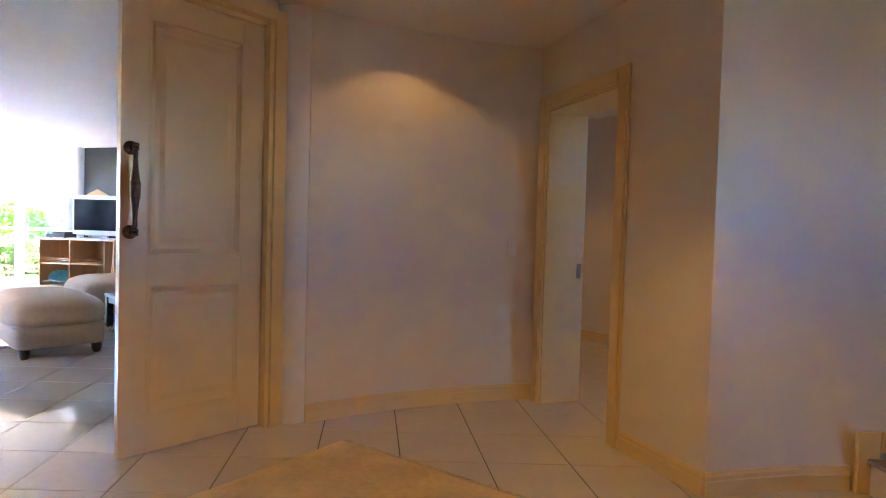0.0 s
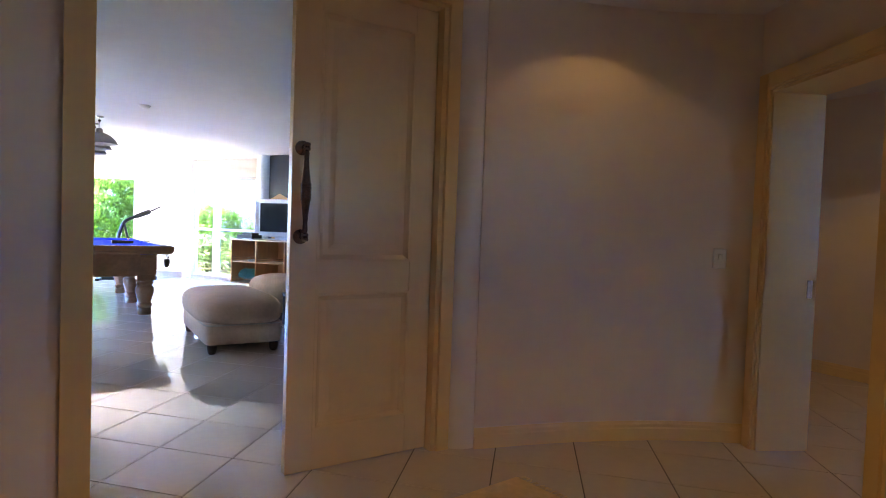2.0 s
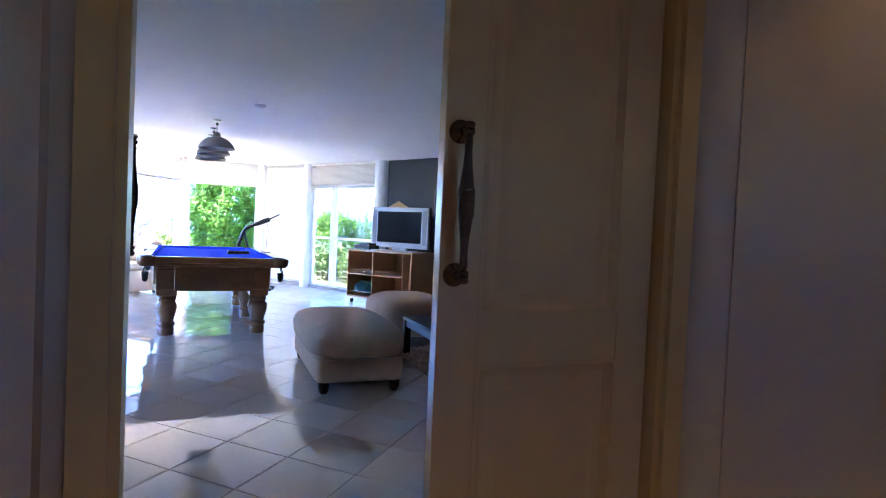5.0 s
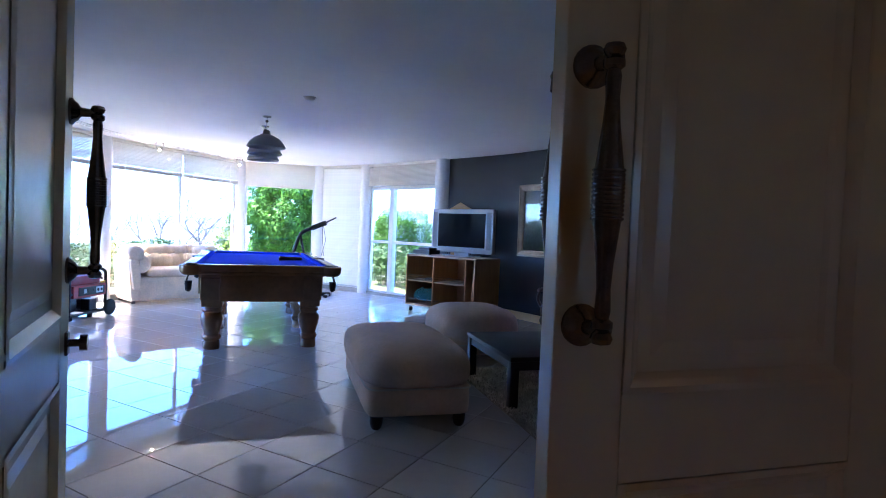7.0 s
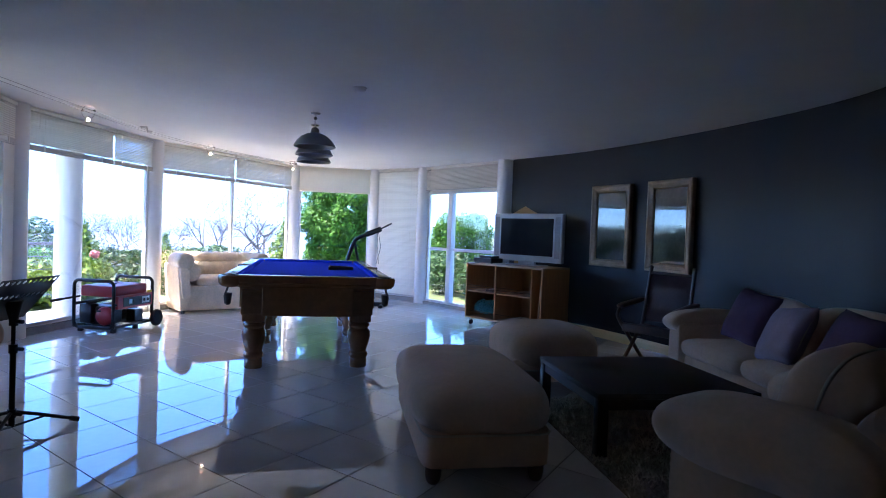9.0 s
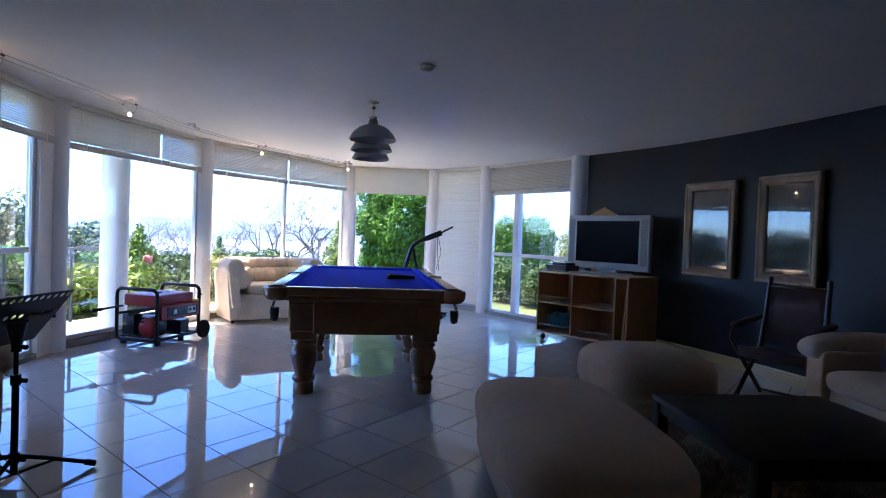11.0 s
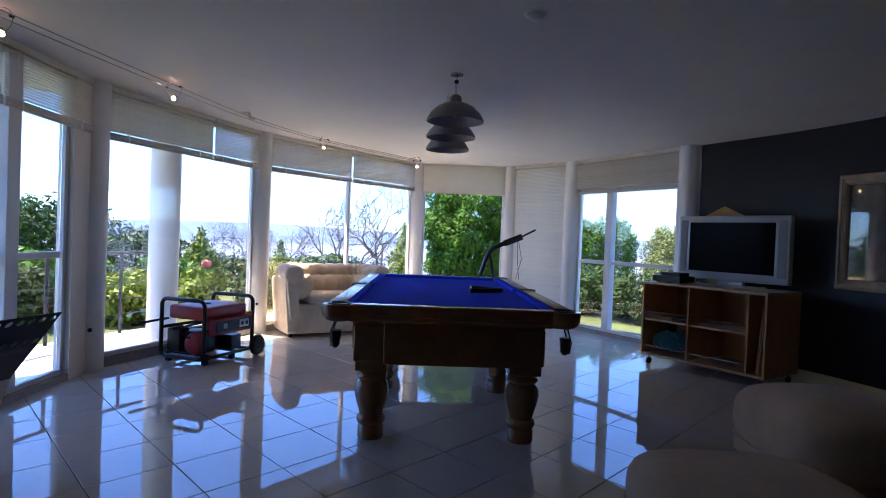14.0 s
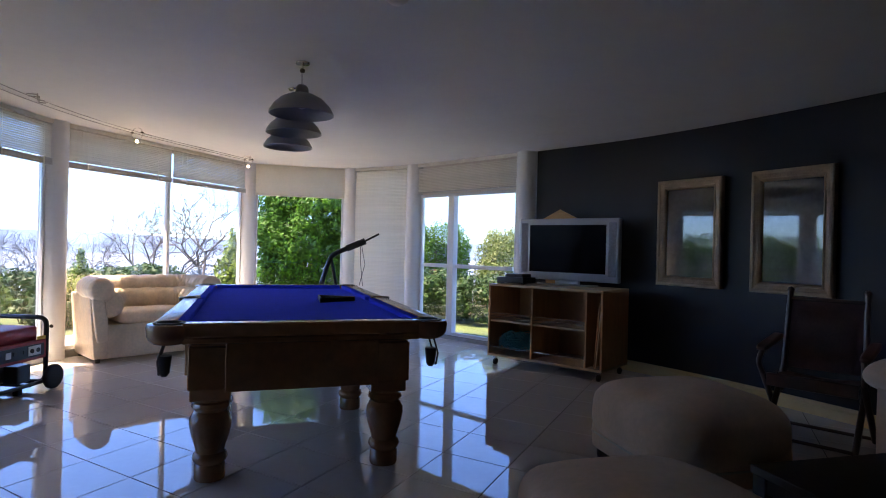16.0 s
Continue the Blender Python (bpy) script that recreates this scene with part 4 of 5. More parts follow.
# ---- coffee table and rug ----
def coffee_table(m, s, h):
    t = thing("coffee_table", "low square black wooden coffee table", "coffee table", m)
    part("tabletop", nb(0, 0, h - 0.0175, s, s, 0.035, bevel=0.006, seg=2), M_BLACKWOOD, t, "", 30)
    for k, (x, y, sx, sy) in enumerate(((0, -s / 2 + 0.035, s - 0.14, 0.03), (0, s / 2 - 0.035, s - 0.14, 0.03), (-s / 2 + 0.035, 0, 0.03, s - 0.14), (s / 2 - 0.035, 0, 0.03, s - 0.14))):
        part("apron", nb(x, y, h - 0.068, sx, sy, 0.066, bevel=0.003), M_BLACKWOOD, t)
    for x in (-1, 1):
        for y in (-1, 1):
            part("leg", nb(x * (s / 2 - 0.04), y * (s / 2 - 0.04), (h - 0.035) / 2, 0.066, 0.066, h - 0.037, bevel=0.006, seg=2), M_BLACKWOOD, t, "", 30)
    return t


coffee_table(pose(-2.76, 7.00, 0.012, 0, 0, 45), 1.04, 0.37)


def shag_rug(m, sx, sy, seed, base, tuft, label, pile=0.03, n=9000):
    rng = np.random.default_rng(seed)
    t = thing("rug", label, "rug", m)
    part("backing", nb(0, 0, 0.005, sx, sy, 0.008), base, t)
    x, y = rng.uniform(-sx / 2, sx / 2, n), rng.uniform(-sy / 2, sy / 2, n)
    p = np.stack([x, y, np.full(n, 0.008)], 1)
    d = np.stack([rng.normal(0, 0.5, n), rng.normal(0, 0.5, n), np.ones(n)], 1)
    a = rng.uniform(0, 6.28, n)
    s = np.stack([np.cos(a), np.sin(a), np.zeros(n)], 1) * 0.007
    tip = p + d * pile * rng.uniform(0.6, 1.2, (n, 1))
    v = np.stack([p - s, p + s, tip], 1).reshape(-1, 3)
    me = bpy.data.meshes.new("rug_surface")
    me.from_pydata(v.tolist(), [], np.arange(3 * n).reshape(-1, 3).tolist())
    me.materials.append(tuft)
    tagged(place(new("rug_surface", me), t), kind="stuff")
    return t


M_RUGBASE = mat("rug_backing", (0.34, 0.28, 0.21), 0.95, scale=6, vary=0.25)
M_TUFT = mat("rug_tuft", (0.52, 0.44, 0.33), 0.95, scale=5, vary=0.35)
shag_rug(pose(-2.26, 7.05, 0, 0, 0, 45), 1.9, 2.05, 5, M_RUGBASE, M_TUFT, "shaggy grey-beige rug under the coffee table", 0.025, 16000)
M_MAT = mat("woven_mat", (0.72, 0.55, 0.31), 0.95, scale=4, vary=0.15, bump=0.8, bump_scale=220)
frug = thing("rug", "flat woven tan rug with a short knotted fringe", "rug", pose(-0.40, 3.66, 0, 0, 0, -37.5), "")
part("weave", nb(0.70, -1.1, 0.005, 1.40, 2.2, 0.009, bevel=0.003), M_MAT, frug)
bm = bmesh.new()
for k in range(70):
    x = 0.01 + k * 0.02
    tube(bm, [(x, 0, 0.006), (x + random.uniform(-0.006, 0.006), 0.02, 0.005), (x + random.uniform(-0.012, 0.012), 0.042, 0.003)], 0.003, 4)
tagged(part("fringe", bm, mat("fringe_thread", (0.62, 0.50, 0.32), 0.95, scale=20, vary=0.3), frug, "knotted fringe"), kind="stuff")


# ---- pool table ----
M_OAK = mat("varnished_table_wood", (0.25, 0.105, 0.042), 0.25, scale=3, vary=0.22, stretch=(1, 9, 1), bump=0.04, bump_scale=60, coat=0.3)
M_FELT = mat("blue_cloth", (0.006, 0.055, 0.76), 0.95, scale=10, vary=0.06, bump=0.2, bump_scale=500, spec=0.08)
M_BLACK = mat("black_leather", (0.012, 0.011, 0.011), 0.5, scale=12, vary=0.2)
M_STEELDK = mat("dark_iron", (0.06, 0.05, 0.045), 0.4, 0.8, scale=20, vary=0.2)


def pool_table(m, w, ln, h):
    """x across, y along its length from the near end, z up."""
    t = thing("pool_table", "wooden pool table with blue cloth and turned legs", "pool table", m)
    part("body", nb(0, ln / 2, 0.60, w - 0.30, ln - 0.34, 0.22, bevel=0.006), M_OAK, t)
    for sx in (-1, 1):
        part("apron", nb(sx * (w / 2 - 0.15), ln / 2, 0.655, 0.05, ln - 0.62, 0.23, bevel=0.004), M_OAK, t)
    for y in (0.175, ln - 0.175):
        part("apron", nb(0, y, 0.615, w - 0.66, 0.05, 0.27, bevel=0.004), M_OAK, t)
    part("bed", nb(0, ln / 2, h - 0.045, w - 0.20, ln - 0.20, 0.03), M_FELT, t, "taut blue playing cloth")
    pk, rw = 0.10, 0.105
    spans = [("x", -w / 2 + rw / 2, pk + 0.06, ln / 2 - 0.075), ("x", -w / 2 + rw / 2, ln / 2 + 0.075, ln - pk - 0.06), ("x", w / 2 - rw / 2, pk + 0.06, ln / 2 - 0.075), ("x", w / 2 - rw / 2, ln / 2 + 0.075, ln - pk - 0.06),
             ("y", rw / 2, -w / 2 + pk + 0.06, w / 2 - pk - 0.06), ("y", ln - rw / 2, -w / 2 + pk + 0.06, w / 2 - pk - 0.06)]
    for axis, c, a, b in spans:
        mid, l = (a + b) / 2, b - a
        sgn = math.copysign(1, c if axis == "x" else c - ln / 2)
        if axis == "x":
            rail = part("rail", nb(c, mid, h - 0.035, rw, l + 0.06, 0.07, bevel=0.014, seg=3), M_OAK, t, "polished wooden rail", 40)
            part("cushion", nb(c - sgn * (rw / 2 + 0.018), mid, h - 0.018, 0.05, l, 0.034, bevel=0.008, seg=2), M_FELT, rail, "blue cloth cushion")
            part("moulding", nb(c + sgn * 0.005, mid, h - 0.085, rw - 0.03, l + 0.05, 0.035, bevel=0.01, seg=2), M_OAK, rail)
        else:
            rail = part("rail", nb(mid, c, h - 0.035, l + 0.06, rw, 0.07, bevel=0.014, seg=3), M_OAK, t, "polished wooden rail", 40)
            part("cushion", nb(mid, c - sgn * (rw / 2 + 0.018), h - 0.018, l, 0.05, 0.034, bevel=0.008, seg=2), M_FELT, rail, "blue cloth cushion")
            part("moulding", nb(mid, c + sgn * 0.005, h - 0.085, l + 0.05, rw - 0.03, 0.035, bevel=0.01, seg=2), M_OAK, rail)
    for sx in (-1, 1):
        for y, mid in ((0.075, False), (ln / 2, True), (ln - 0.075, False)):
            x = sx * (w / 2 - (0.045 if mid else 0.075))
            pocket = part("pocket", lathe(bmesh.new(), [(0.040, -0.06), (0.066, -0.05), (0.074, -0.006), (0.074, 0.002), (0.056, 0.002), (0.054, -0.03), (0.03, -0.05)], 20, pose(x, y, h)), M_BLACK, t, "black leather pocket", 40)
            if not mid:
                part("corner_cap", lathe(bmesh.new(), [(0.050, -0.105), (0.074, -0.100), (0.092, -0.084), (0.102, -0.066), (0.106, -0.022), (0.100, -0.006), (0.076, -0.003), (0.072, -0.06)], 24, pose(x, y, h)), M_OAK, t, "", 40)
            ox = x + sx * 0.02
            for q in (-0.05, 0.05):
                part("pocket_iron", tube(bmesh.new(), [(ox, y + q, h - 0.10), (ox + sx * 0.025, y + q, h - 0.18), (ox + sx * 0.02, y + q * 0.7, h - 0.245), (ox, y, h - 0.25)], 0.005, 6), M_STEELDK, pocket, "", 60)
            part("pocket_net", lathe(bmesh.new(), [(0.012, -0.262), (0.026, -0.245), (0.030, -0.20), (0.034, -0.16)], 12, pose(ox, y, h)), M_BLACK, pocket, "", 60)
    prof = [(0.0, 0.0), (0.075, 0.0), (0.080, 0.012), (0.078, 0.075), (0.070, 0.085), (0.082, 0.095), (0.090, 0.115), (0.084, 0.135), (0.072, 0.145), (0.078, 0.175), (0.097, 0.235), (0.108, 0.290), (0.105, 0.325), (0.090, 0.350), (0.078, 0.360), (0.088, 0.368), (0.098, 0.385), (0.092, 0.405), (0.078, 0.412), (0.082, 0.425), (0.0, 0.425)]
    for y in (0.29, ln / 2, ln - 0.29):
        for sx in (-1, 1):
            x = sx * (w / 2 - 0.26)
            leg = part("leg", lathe(bmesh.new(), prof, 28, pose(x, y, 0)), M_OAK, t, "stout turned wooden leg", 45)
            part("leg_block", nb(x, y, 0.58, 0.20, 0.20, 0.31, bevel=0.008, seg=2), M_OAK, leg)
    return t


P_ANG = math.degrees(math.atan2(1.089, 0.964))
P_M = pose(-5.463, 6.487, 0, 0, 0, P_ANG)
pool_table(P_M, 1.455, 2.95, 0.85)
rack = thing("ball_rack", "dark wooden triangular ball rack lying on the table", "ball rack", pose(-6.35, 7.68, 0.822, 0, 0, 75))
for k in range(3):
    a = math.radians(90 + 120 * k)
    b = math.radians(90 + 120 * (k + 1))
    p, q = Vector((0.17 * math.cos(a), 0.17 * math.sin(a))), Vector((0.17 * math.cos(b), 0.17 * math.sin(b)))
    mid = (p + q) / 2
    part("side", box(bmesh.new(), 0, 0, 0.018, (q - p).length + 0.012, 0.014, 0.034, pose(mid.x, mid.y, 0, 0, 0, math.degrees(math.atan2(q.y - p.y, q.x - p.x))), 0.003), M_FOOT, rack)

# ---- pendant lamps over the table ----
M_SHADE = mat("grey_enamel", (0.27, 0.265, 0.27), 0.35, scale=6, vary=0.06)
M_CHROME = mat("chrome", (0.65, 0.65, 0.66), 0.15, 1.0, scale=10, vary=0.04)
axis = Vector((-0.749, 0.663))
for k in range(3):
    p = Vector((-6.17, 7.13)) + axis * 0.70 * k
    lamp = thing("pendant_lamp", "grey enamel dome pendant lamp, unlit, over the pool table", "pendant lamp", pose(p.x, p.y, CEIL), "pool table lamps")
    drop = pose(0, 0, -0.018)
    part("ceiling_rose", lathe(bmesh.new(), [(0.0, 0.0), (0.045, 0.0), (0.05, -0.006), (0.045, -0.014), (0.012, -0.018), (0.0, -0.018)], 20), M_CHROME, lamp, "", 40)
    part("stem", tube(bmesh.new(), [(0, 0, -0.015), (0.004, 0.002, -0.05), (-0.004, 0.0, -0.085), (0, 0, -0.15)], 0.007, 8), M_CHROME, lamp, "", 60)
    part("joint", lathe(bmesh.new(), [(0, -0.075), (0.014, -0.068), (0.018, -0.058), (0.014, -0.046), (0, -0.04)], 14), M_STEELDK, lamp, "", 60)
    part("shade", lathe(bmesh.new(), [(0.206, -0.332), (0.212, -0.330), (0.208, -0.315), (0.180, -0.268), (0.135, -0.225), (0.085, -0.200), (0.045, -0.188), (0.040, -0.150), (0.026, -0.135), (0.008, -0.13), (0.008, -0.14), (0.022, -0.142), (0.034, -0.156), (0.040, -0.195), (0.083, -0.207), (0.132, -0.232), (0.176, -0.274), (0.203, -0.318), (0.206, -0.332)], 40, drop, False), M_SHADE, lamp, "dome enamel shade", 50)
    part("bulb", lathe(bmesh.new(), [(0, -0.295), (0.02, -0.288), (0.03, -0.265), (0.024, -0.24), (0.013, -0.22), (0.013, -0.195)], 14, drop), M_CEIL, lamp, "white glass bulb", 60)

# ---- smoke detector, sensor ----
sd = thing("smoke_detector", "round white smoke detector on the ceiling", "smoke detector", pose(-5.03, 6.58, CEIL))
part("body", lathe(bmesh.new(), [(0.0, -0.036), (0.03, -0.034), (0.042, -0.024), (0.052, -0.018), (0.055, 0.0)], 24), M_ALU, sd, "", 50)
part("base", lathe(bmesh.new(), [(0.055, -0.010), (0.063, -0.008), (0.063, 0.0)], 24), M_ALU, sd, "", 50)

# ---- television cabinet ----
M_MAPLE = mat("honey_laminate", (0.60, 0.30, 0.13), 0.35, scale=3, vary=0.12, stretch=(1, 6, 1))
M_EDGE = mat("pale_wood_edge", (0.52, 0.34, 0.19), 0.4, scale=6, vary=0.1)
C_M = pose(-6.16, 10.02, 0, 0, 0, math.degrees(math.atan2(-0.21, 1.285)))
CW, CD, CH, CB = 1.31, 0.62, 0.875, 0.10
cab = thing("tv_cabinet", "honey-brown open television cabinet on castors", "cabinet", C_M)
part("top", nb(CW / 2, CD / 2, CH - 0.012, CW, CD, 0.024, bevel=0.002), M_EDGE, cab)
part("bottom", nb(CW / 2, CD / 2, CB + 0.012, CW, CD, 0.024, bevel=0.002), M_EDGE, cab)
zc, zh = (CB + CH) / 2, CH - CB - 0.048
part("side_panel", nb(0.010, CD / 2, zc, 0.02, CD, zh, bevel=0.001), M_MAPLE, cab)
part("side_panel", nb(CW - 0.010, CD / 2, zc, 0.02, CD, zh, bevel=0.001), M_MAPLE, cab)
for x in (0.535, 1.135):
    part("divider", nb(x, CD / 2 - 0.01, zc, 0.02, CD - 0.03, zh, bevel=0.001), M_MAPLE, cab)
part("back_panel", nb(CW / 2, CD - 0.012, zc, CW - 0.04, 0.012, zh), M_MAPLE, cab)
for a, b in ((0.02, 0.525), (0.545, 1.125)):
    part("shelf", nb((a + b) / 2, CD / 2, zc - 0.01, b - a, CD - 0.04, 0.02, bevel=0.001), M_EDGE, cab)
    for z in (zc + 0.04, zc + 0.075, CB + 0.10):
        part("wire_rail", rod(bmesh.new(), (a, 0.015, z), (b, 0.015, z), 0.003, seg=6), M_CHROME, cab)
for x in (0.06, CW - 0.06):
    for y in (0.06, CD - 0.06):
        c = part("castor", rod(bmesh.new(), (x - 0.012, y + 0.01, 0.033), (x + 0.012, y + 0.01, 0.033), 0.033, seg=18), M_BLACK, cab, "small black castor wheel", 40)
        part("fork", nb(x, y, 0.082, 0.034, 0.034, 0.036, bevel=0.004), M_CHROME, c)
lean = thing("board", "narrow brown board leaning in the cabinet slot", "board", C_M @ pose(1.20, 0.06, CB + 0.026, 0, 4, 0))
part("sheet", nb(0, 0.18, 0.31, 0.012, 0.34, 0.62, bevel=0.002), M_MAPLE, lean)
stick = thing("stick", "pale wooden stick leaning in the cabinet slot", "stick", C_M @ pose(1.235, 0.03, CB + 0.026, 0, 5, 0))
part("shaft", rod(bmesh.new(), (0, 0, 0), (0, 0, 0.58), 0.008), M_EDGE, stick, "", 60)
remote = thing("box", "dark flat box lying on the cabinet shelf", "box", C_M @ pose(0.40, 0.14, zc + 0.001))
part("case", nb(0, 0, 0.02, 0.2, 0.12, 0.036, bevel=0.005), M_FOOT, remote)
rng2 = random.Random(8)
M_TEAL = mat("teal_cord", (0.02, 0.22, 0.25), 0.5, scale=15, vary=0.3)
heap = thing("cord_heap", "tangled heap of teal cord on the cabinet shelf", "cord", C_M @ pose(0.28, 0.22, CB + 0.024))
for k in range(13):
    pts, a = [], rng2.uniform(0, 6)
    for i in range(26):
        a += rng2.uniform(0.2, 0.7)
        r = rng2.uniform(0.07, 0.17)
        pts.append((r * 1.5 * math.cos(a), r * 1.0 * math.sin(a), 0.02 + 0.24 * abs(math.sin(i * 0.7 + k)) * (1 - r * 3.2) + 0.012 * (k % 3) + 0.02))
    part("loop", tube(bmesh.new(), curve(pts, 4), 0.006, 6), M_TEAL, heap, "", 70)

# television
M_SILVER = mat("silver_plastic", (0.42, 0.42, 0.43), 0.32, 0.3, scale=12, vary=0.04)
M_SCREEN = mat("dark_screen", (0.004, 0.004, 0.006), 0.12, scale=4, vary=0.1, spec=0.015)
M_MESH = mat("speaker_cloth", (0.26, 0.26, 0.27), 0.6, scale=40, vary=0.15)
tv = thing("television", "silver flat television with side speakers, switched off", "television", pose(-6.02, 10.50, CH, 0, 0, math.degrees(math.atan2(-0.193, 1.167))))
TW, TZ0, TZ1 = 1.18, 0.05, 0.72
part("housing", nb(TW / 2, 0.045, (TZ0 + TZ1) / 2, TW, 0.08, TZ1 - TZ0, bevel=0.012, seg=3), M_SILVER, tv, "", 40)
part("screen", nb(TW / 2, 0.003, (TZ0 + TZ1) / 2 + 0.008, 0.905, 0.010, 0.515, bevel=0.002), M_SCREEN, tv, "glossy black screen")
for x in (0.068, TW - 0.068):
    part("speaker_grille", nb(x, 0.004, (TZ0 + TZ1) / 2 + 0.008, 0.085, 0.008, 0.56, bevel=0.004), M_MESH, tv)
part("neck", nb(TW / 2, 0.05, 0.03, 0.28, 0.05, 0.045, bevel=0.008), M_SILVER, tv)
arc = [(TW / 2 + 0.36 * math.sin(a), 0.06 - 0.16 * math.cos(a), 0.008) for a in [radians(-82 + 164 * k / 16) for k in range(17)]]
part("stand", tube(bmesh.new(), arc, 0.010, 8), M_SILVER, tv, "curved silver stand", 60)
orn = thing("wooden_ornament", "orange wooden peaked ornament behind the television", "ornament", pose(-5.60, 10.66, CH, 0, 0, -9))
part("board", prism(bmesh.new(), [(-0.16, 0.0), (0.16, 0.0), (0.16, 0.715), (0.25, 0.715), (0.0, 0.835), (-0.25, 0.715), (-0.16, 0.715)], -0.01, 0.01, Matrix.Rotation(math.pi / 2, 4, "X")), mat("orange_wood", (0.50, 0.26, 0.08), 0.5, scale=5, vary=0.15, stretch=(1, 1, 6)), orn)
vcr = thing("media_player", "black media player on the cabinet top", "media player", C_M @ pose(0.03, 0.10, CH))
part("case", nb(0.17, 0.13, 0.042, 0.33, 0.26, 0.062, bevel=0.004), M_BLACK, vcr)
for x in (0.04, 0.30):
    part("foot", nb(x, 0.05, 0.006, 0.03, 0.03, 0.012), M_BLACK, vcr)
box2 = thing("set_top_box", "small black set-top box on the media player", "set-top box", C_M @ pose(0.03, 0.10, CH + 0.073))
part("case", nb(0.19, 0.13, 0.018, 0.22, 0.18, 0.034, bevel=0.004), M_BLACK, box2)

# ---- framed pictures on the dark wall ----
M_GILT = mat("weathered_pale_wood", (0.36, 0.235, 0.14), 0.45, scale=9, vary=0.25, bump=0.15, bump_scale=80)
M_MIRROR = mat("dark_print_under_glass", (0.042, 0.046, 0.054), 0.03, scale=3, vary=0.35, spec=0.9)


def picture(xa, xb, z0, z1):
    at_x = lambda x: next((p.lerp(r, (x - p.x) / (r.x - p.x)) for p, r in zip(DARK, DARK[1:]) if p.x <= x <= r.x))
    a, b = at_x(xa), at_x(xb)
    d = (b - a).normalized()
    w, h = (b - a).length, z1 - z0
    n = Vector((d.y, -d.x))
    o = a + n * 0.05
    t = thing("framed_picture", "dark picture under glass in a pale moulded wooden frame", "picture", pose(o.x, o.y, z0, 0, 0, math.degrees(math.atan2(d.y, d.x))), "pair of framed pictures")
    fw = 0.092
    rings = []
    bm = bmesh.new()
    for ins, out in ((0.0, 0.03), (0.0, -0.020), (0.012, -0.030), (0.030, -0.030), (0.038, -0.020), (0.062, -0.012), (0.070, -0.018), (0.084, -0.010), (fw, 0.004), (fw, 0.03)):
        rings.append([bm.verts.new((x, out, z)) for x, z in ((ins, ins), (w - ins, ins), (w - ins, h - ins), (ins, h - ins))])
    for p, r in zip(rings, rings[1:]):
        for k in range(4):
            bm.faces.new((p[k], p[(k + 1) % 4], r[(k + 1) % 4], r[k]))
    part("frame", bm, M_GILT, t)
    part("glass", nb(w / 2, 0.014, h / 2, w - 2 * fw + 0.004, 0.006, h - 2 * fw + 0.004), M_MIRROR, t, "dark print under reflective glass")
    return t


picture(-4.48, -3.87, 0.93, 1.96)
picture(-3.62, -3.04, 0.93, 1.965)

# ---- folding leather chair ----
M_DKWOOD = mat("dark_chair_wood", (0.06, 0.03, 0.02), 0.35, scale=8, vary=0.25)
M_HIDE = mat("brown_hide", (0.15, 0.075, 0.065), 0.45, scale=7, vary=0.2, bump=0.15, bump_scale=120)
ch = thing("campaign_chair", "dark wooden folding chair with a brown leather sling", "chair", pose(-3.18, 8.95, 0, 0, 0, -14))
HW = 0.25
for sx in (-1, 1):
    part("back_post", tube(bmesh.new(), curve([(sx * (HW - 0.01), 0.05, 0.30), (sx * (HW - 0.01), 0.13, 0.50), (sx * (HW - 0.02), 0.22, 0.99)], 5), 0.019, 8), M_DKWOOD, ch, "", 60)
    part("leg", tube(bmesh.new(), [(sx * HW, -0.25, 0.02), (sx * HW, 0.16, 0.46)], 0.020, 8), M_DKWOOD, ch, "", 60)
    part("leg", tube(bmesh.new(), [(sx * (HW + 0.035), 0.24, 0.02), (sx * (HW + 0.035), -0.22, 0.46)], 0.020, 8), M_DKWOOD, ch, "", 60)
    part("armrest", soft(bmesh.new(), 0.065, 0.46, 0.045, pose(sx * (HW + 0.04), -0.03, 0.645, 7), 6, 4, 28, 10), M_HIDE, ch, "leather-covered armrest", 60)
    part("arm_post", tube(bmesh.new(), curve([(sx * (HW + 0.035), -0.235, 0.60), (sx * (HW + 0.045), -0.26, 0.53), (sx * (HW + 0.035), -0.21, 0.45)], 5), 0.018, 8), M_DKWOOD, ch, "", 60)
    part("finial", lathe(bmesh.new(), [(0, 0.98), (0.02, 0.99), (0.024, 1.003), (0.016, 1.02), (0, 1.027)], 12, pose(sx * (HW - 0.02), 0.222, 0)), M_DKWOOD, ch, "", 60)
part("seat_rail", nb(0, -0.215, 0.415, 0.52, 0.03, 0.085, bevel=0.008, seg=2), M_DKWOOD, ch)
part("top_rail", rod(bmesh.new(), (-HW + 0.02, 0.212, 0.94), (HW - 0.02, 0.212, 0.94), 0.016), M_DKWOOD, ch, "", 60)
for y, z in ((-0.24, 0.04), (0.22, 0.04), (-0.19, 0.44)):
    part("stretcher", rod(bmesh.new(), (-HW - 0.02, y, z), (HW + 0.02, y, z), 0.012), M_DKWOOD, ch, "", 60)


def sling(rows_, w, th):
    bm = bmesh.new()
    grid = [[bm.verts.new((-w / 2 + w * i / 8, y, z - 0.03 * (1 - (i / 4 - 1) ** 2) * sag)) for i in range(9)] for y, z, sag in rows_]
    for a, b in zip(grid, grid[1:]):
        for i in range(8):
            bm.faces.new((a[i], a[i + 1], b[i + 1], b[i]))
    r = bmesh.ops.solidify(bm, geom=bm.faces[:], thickness=th)
    return bm


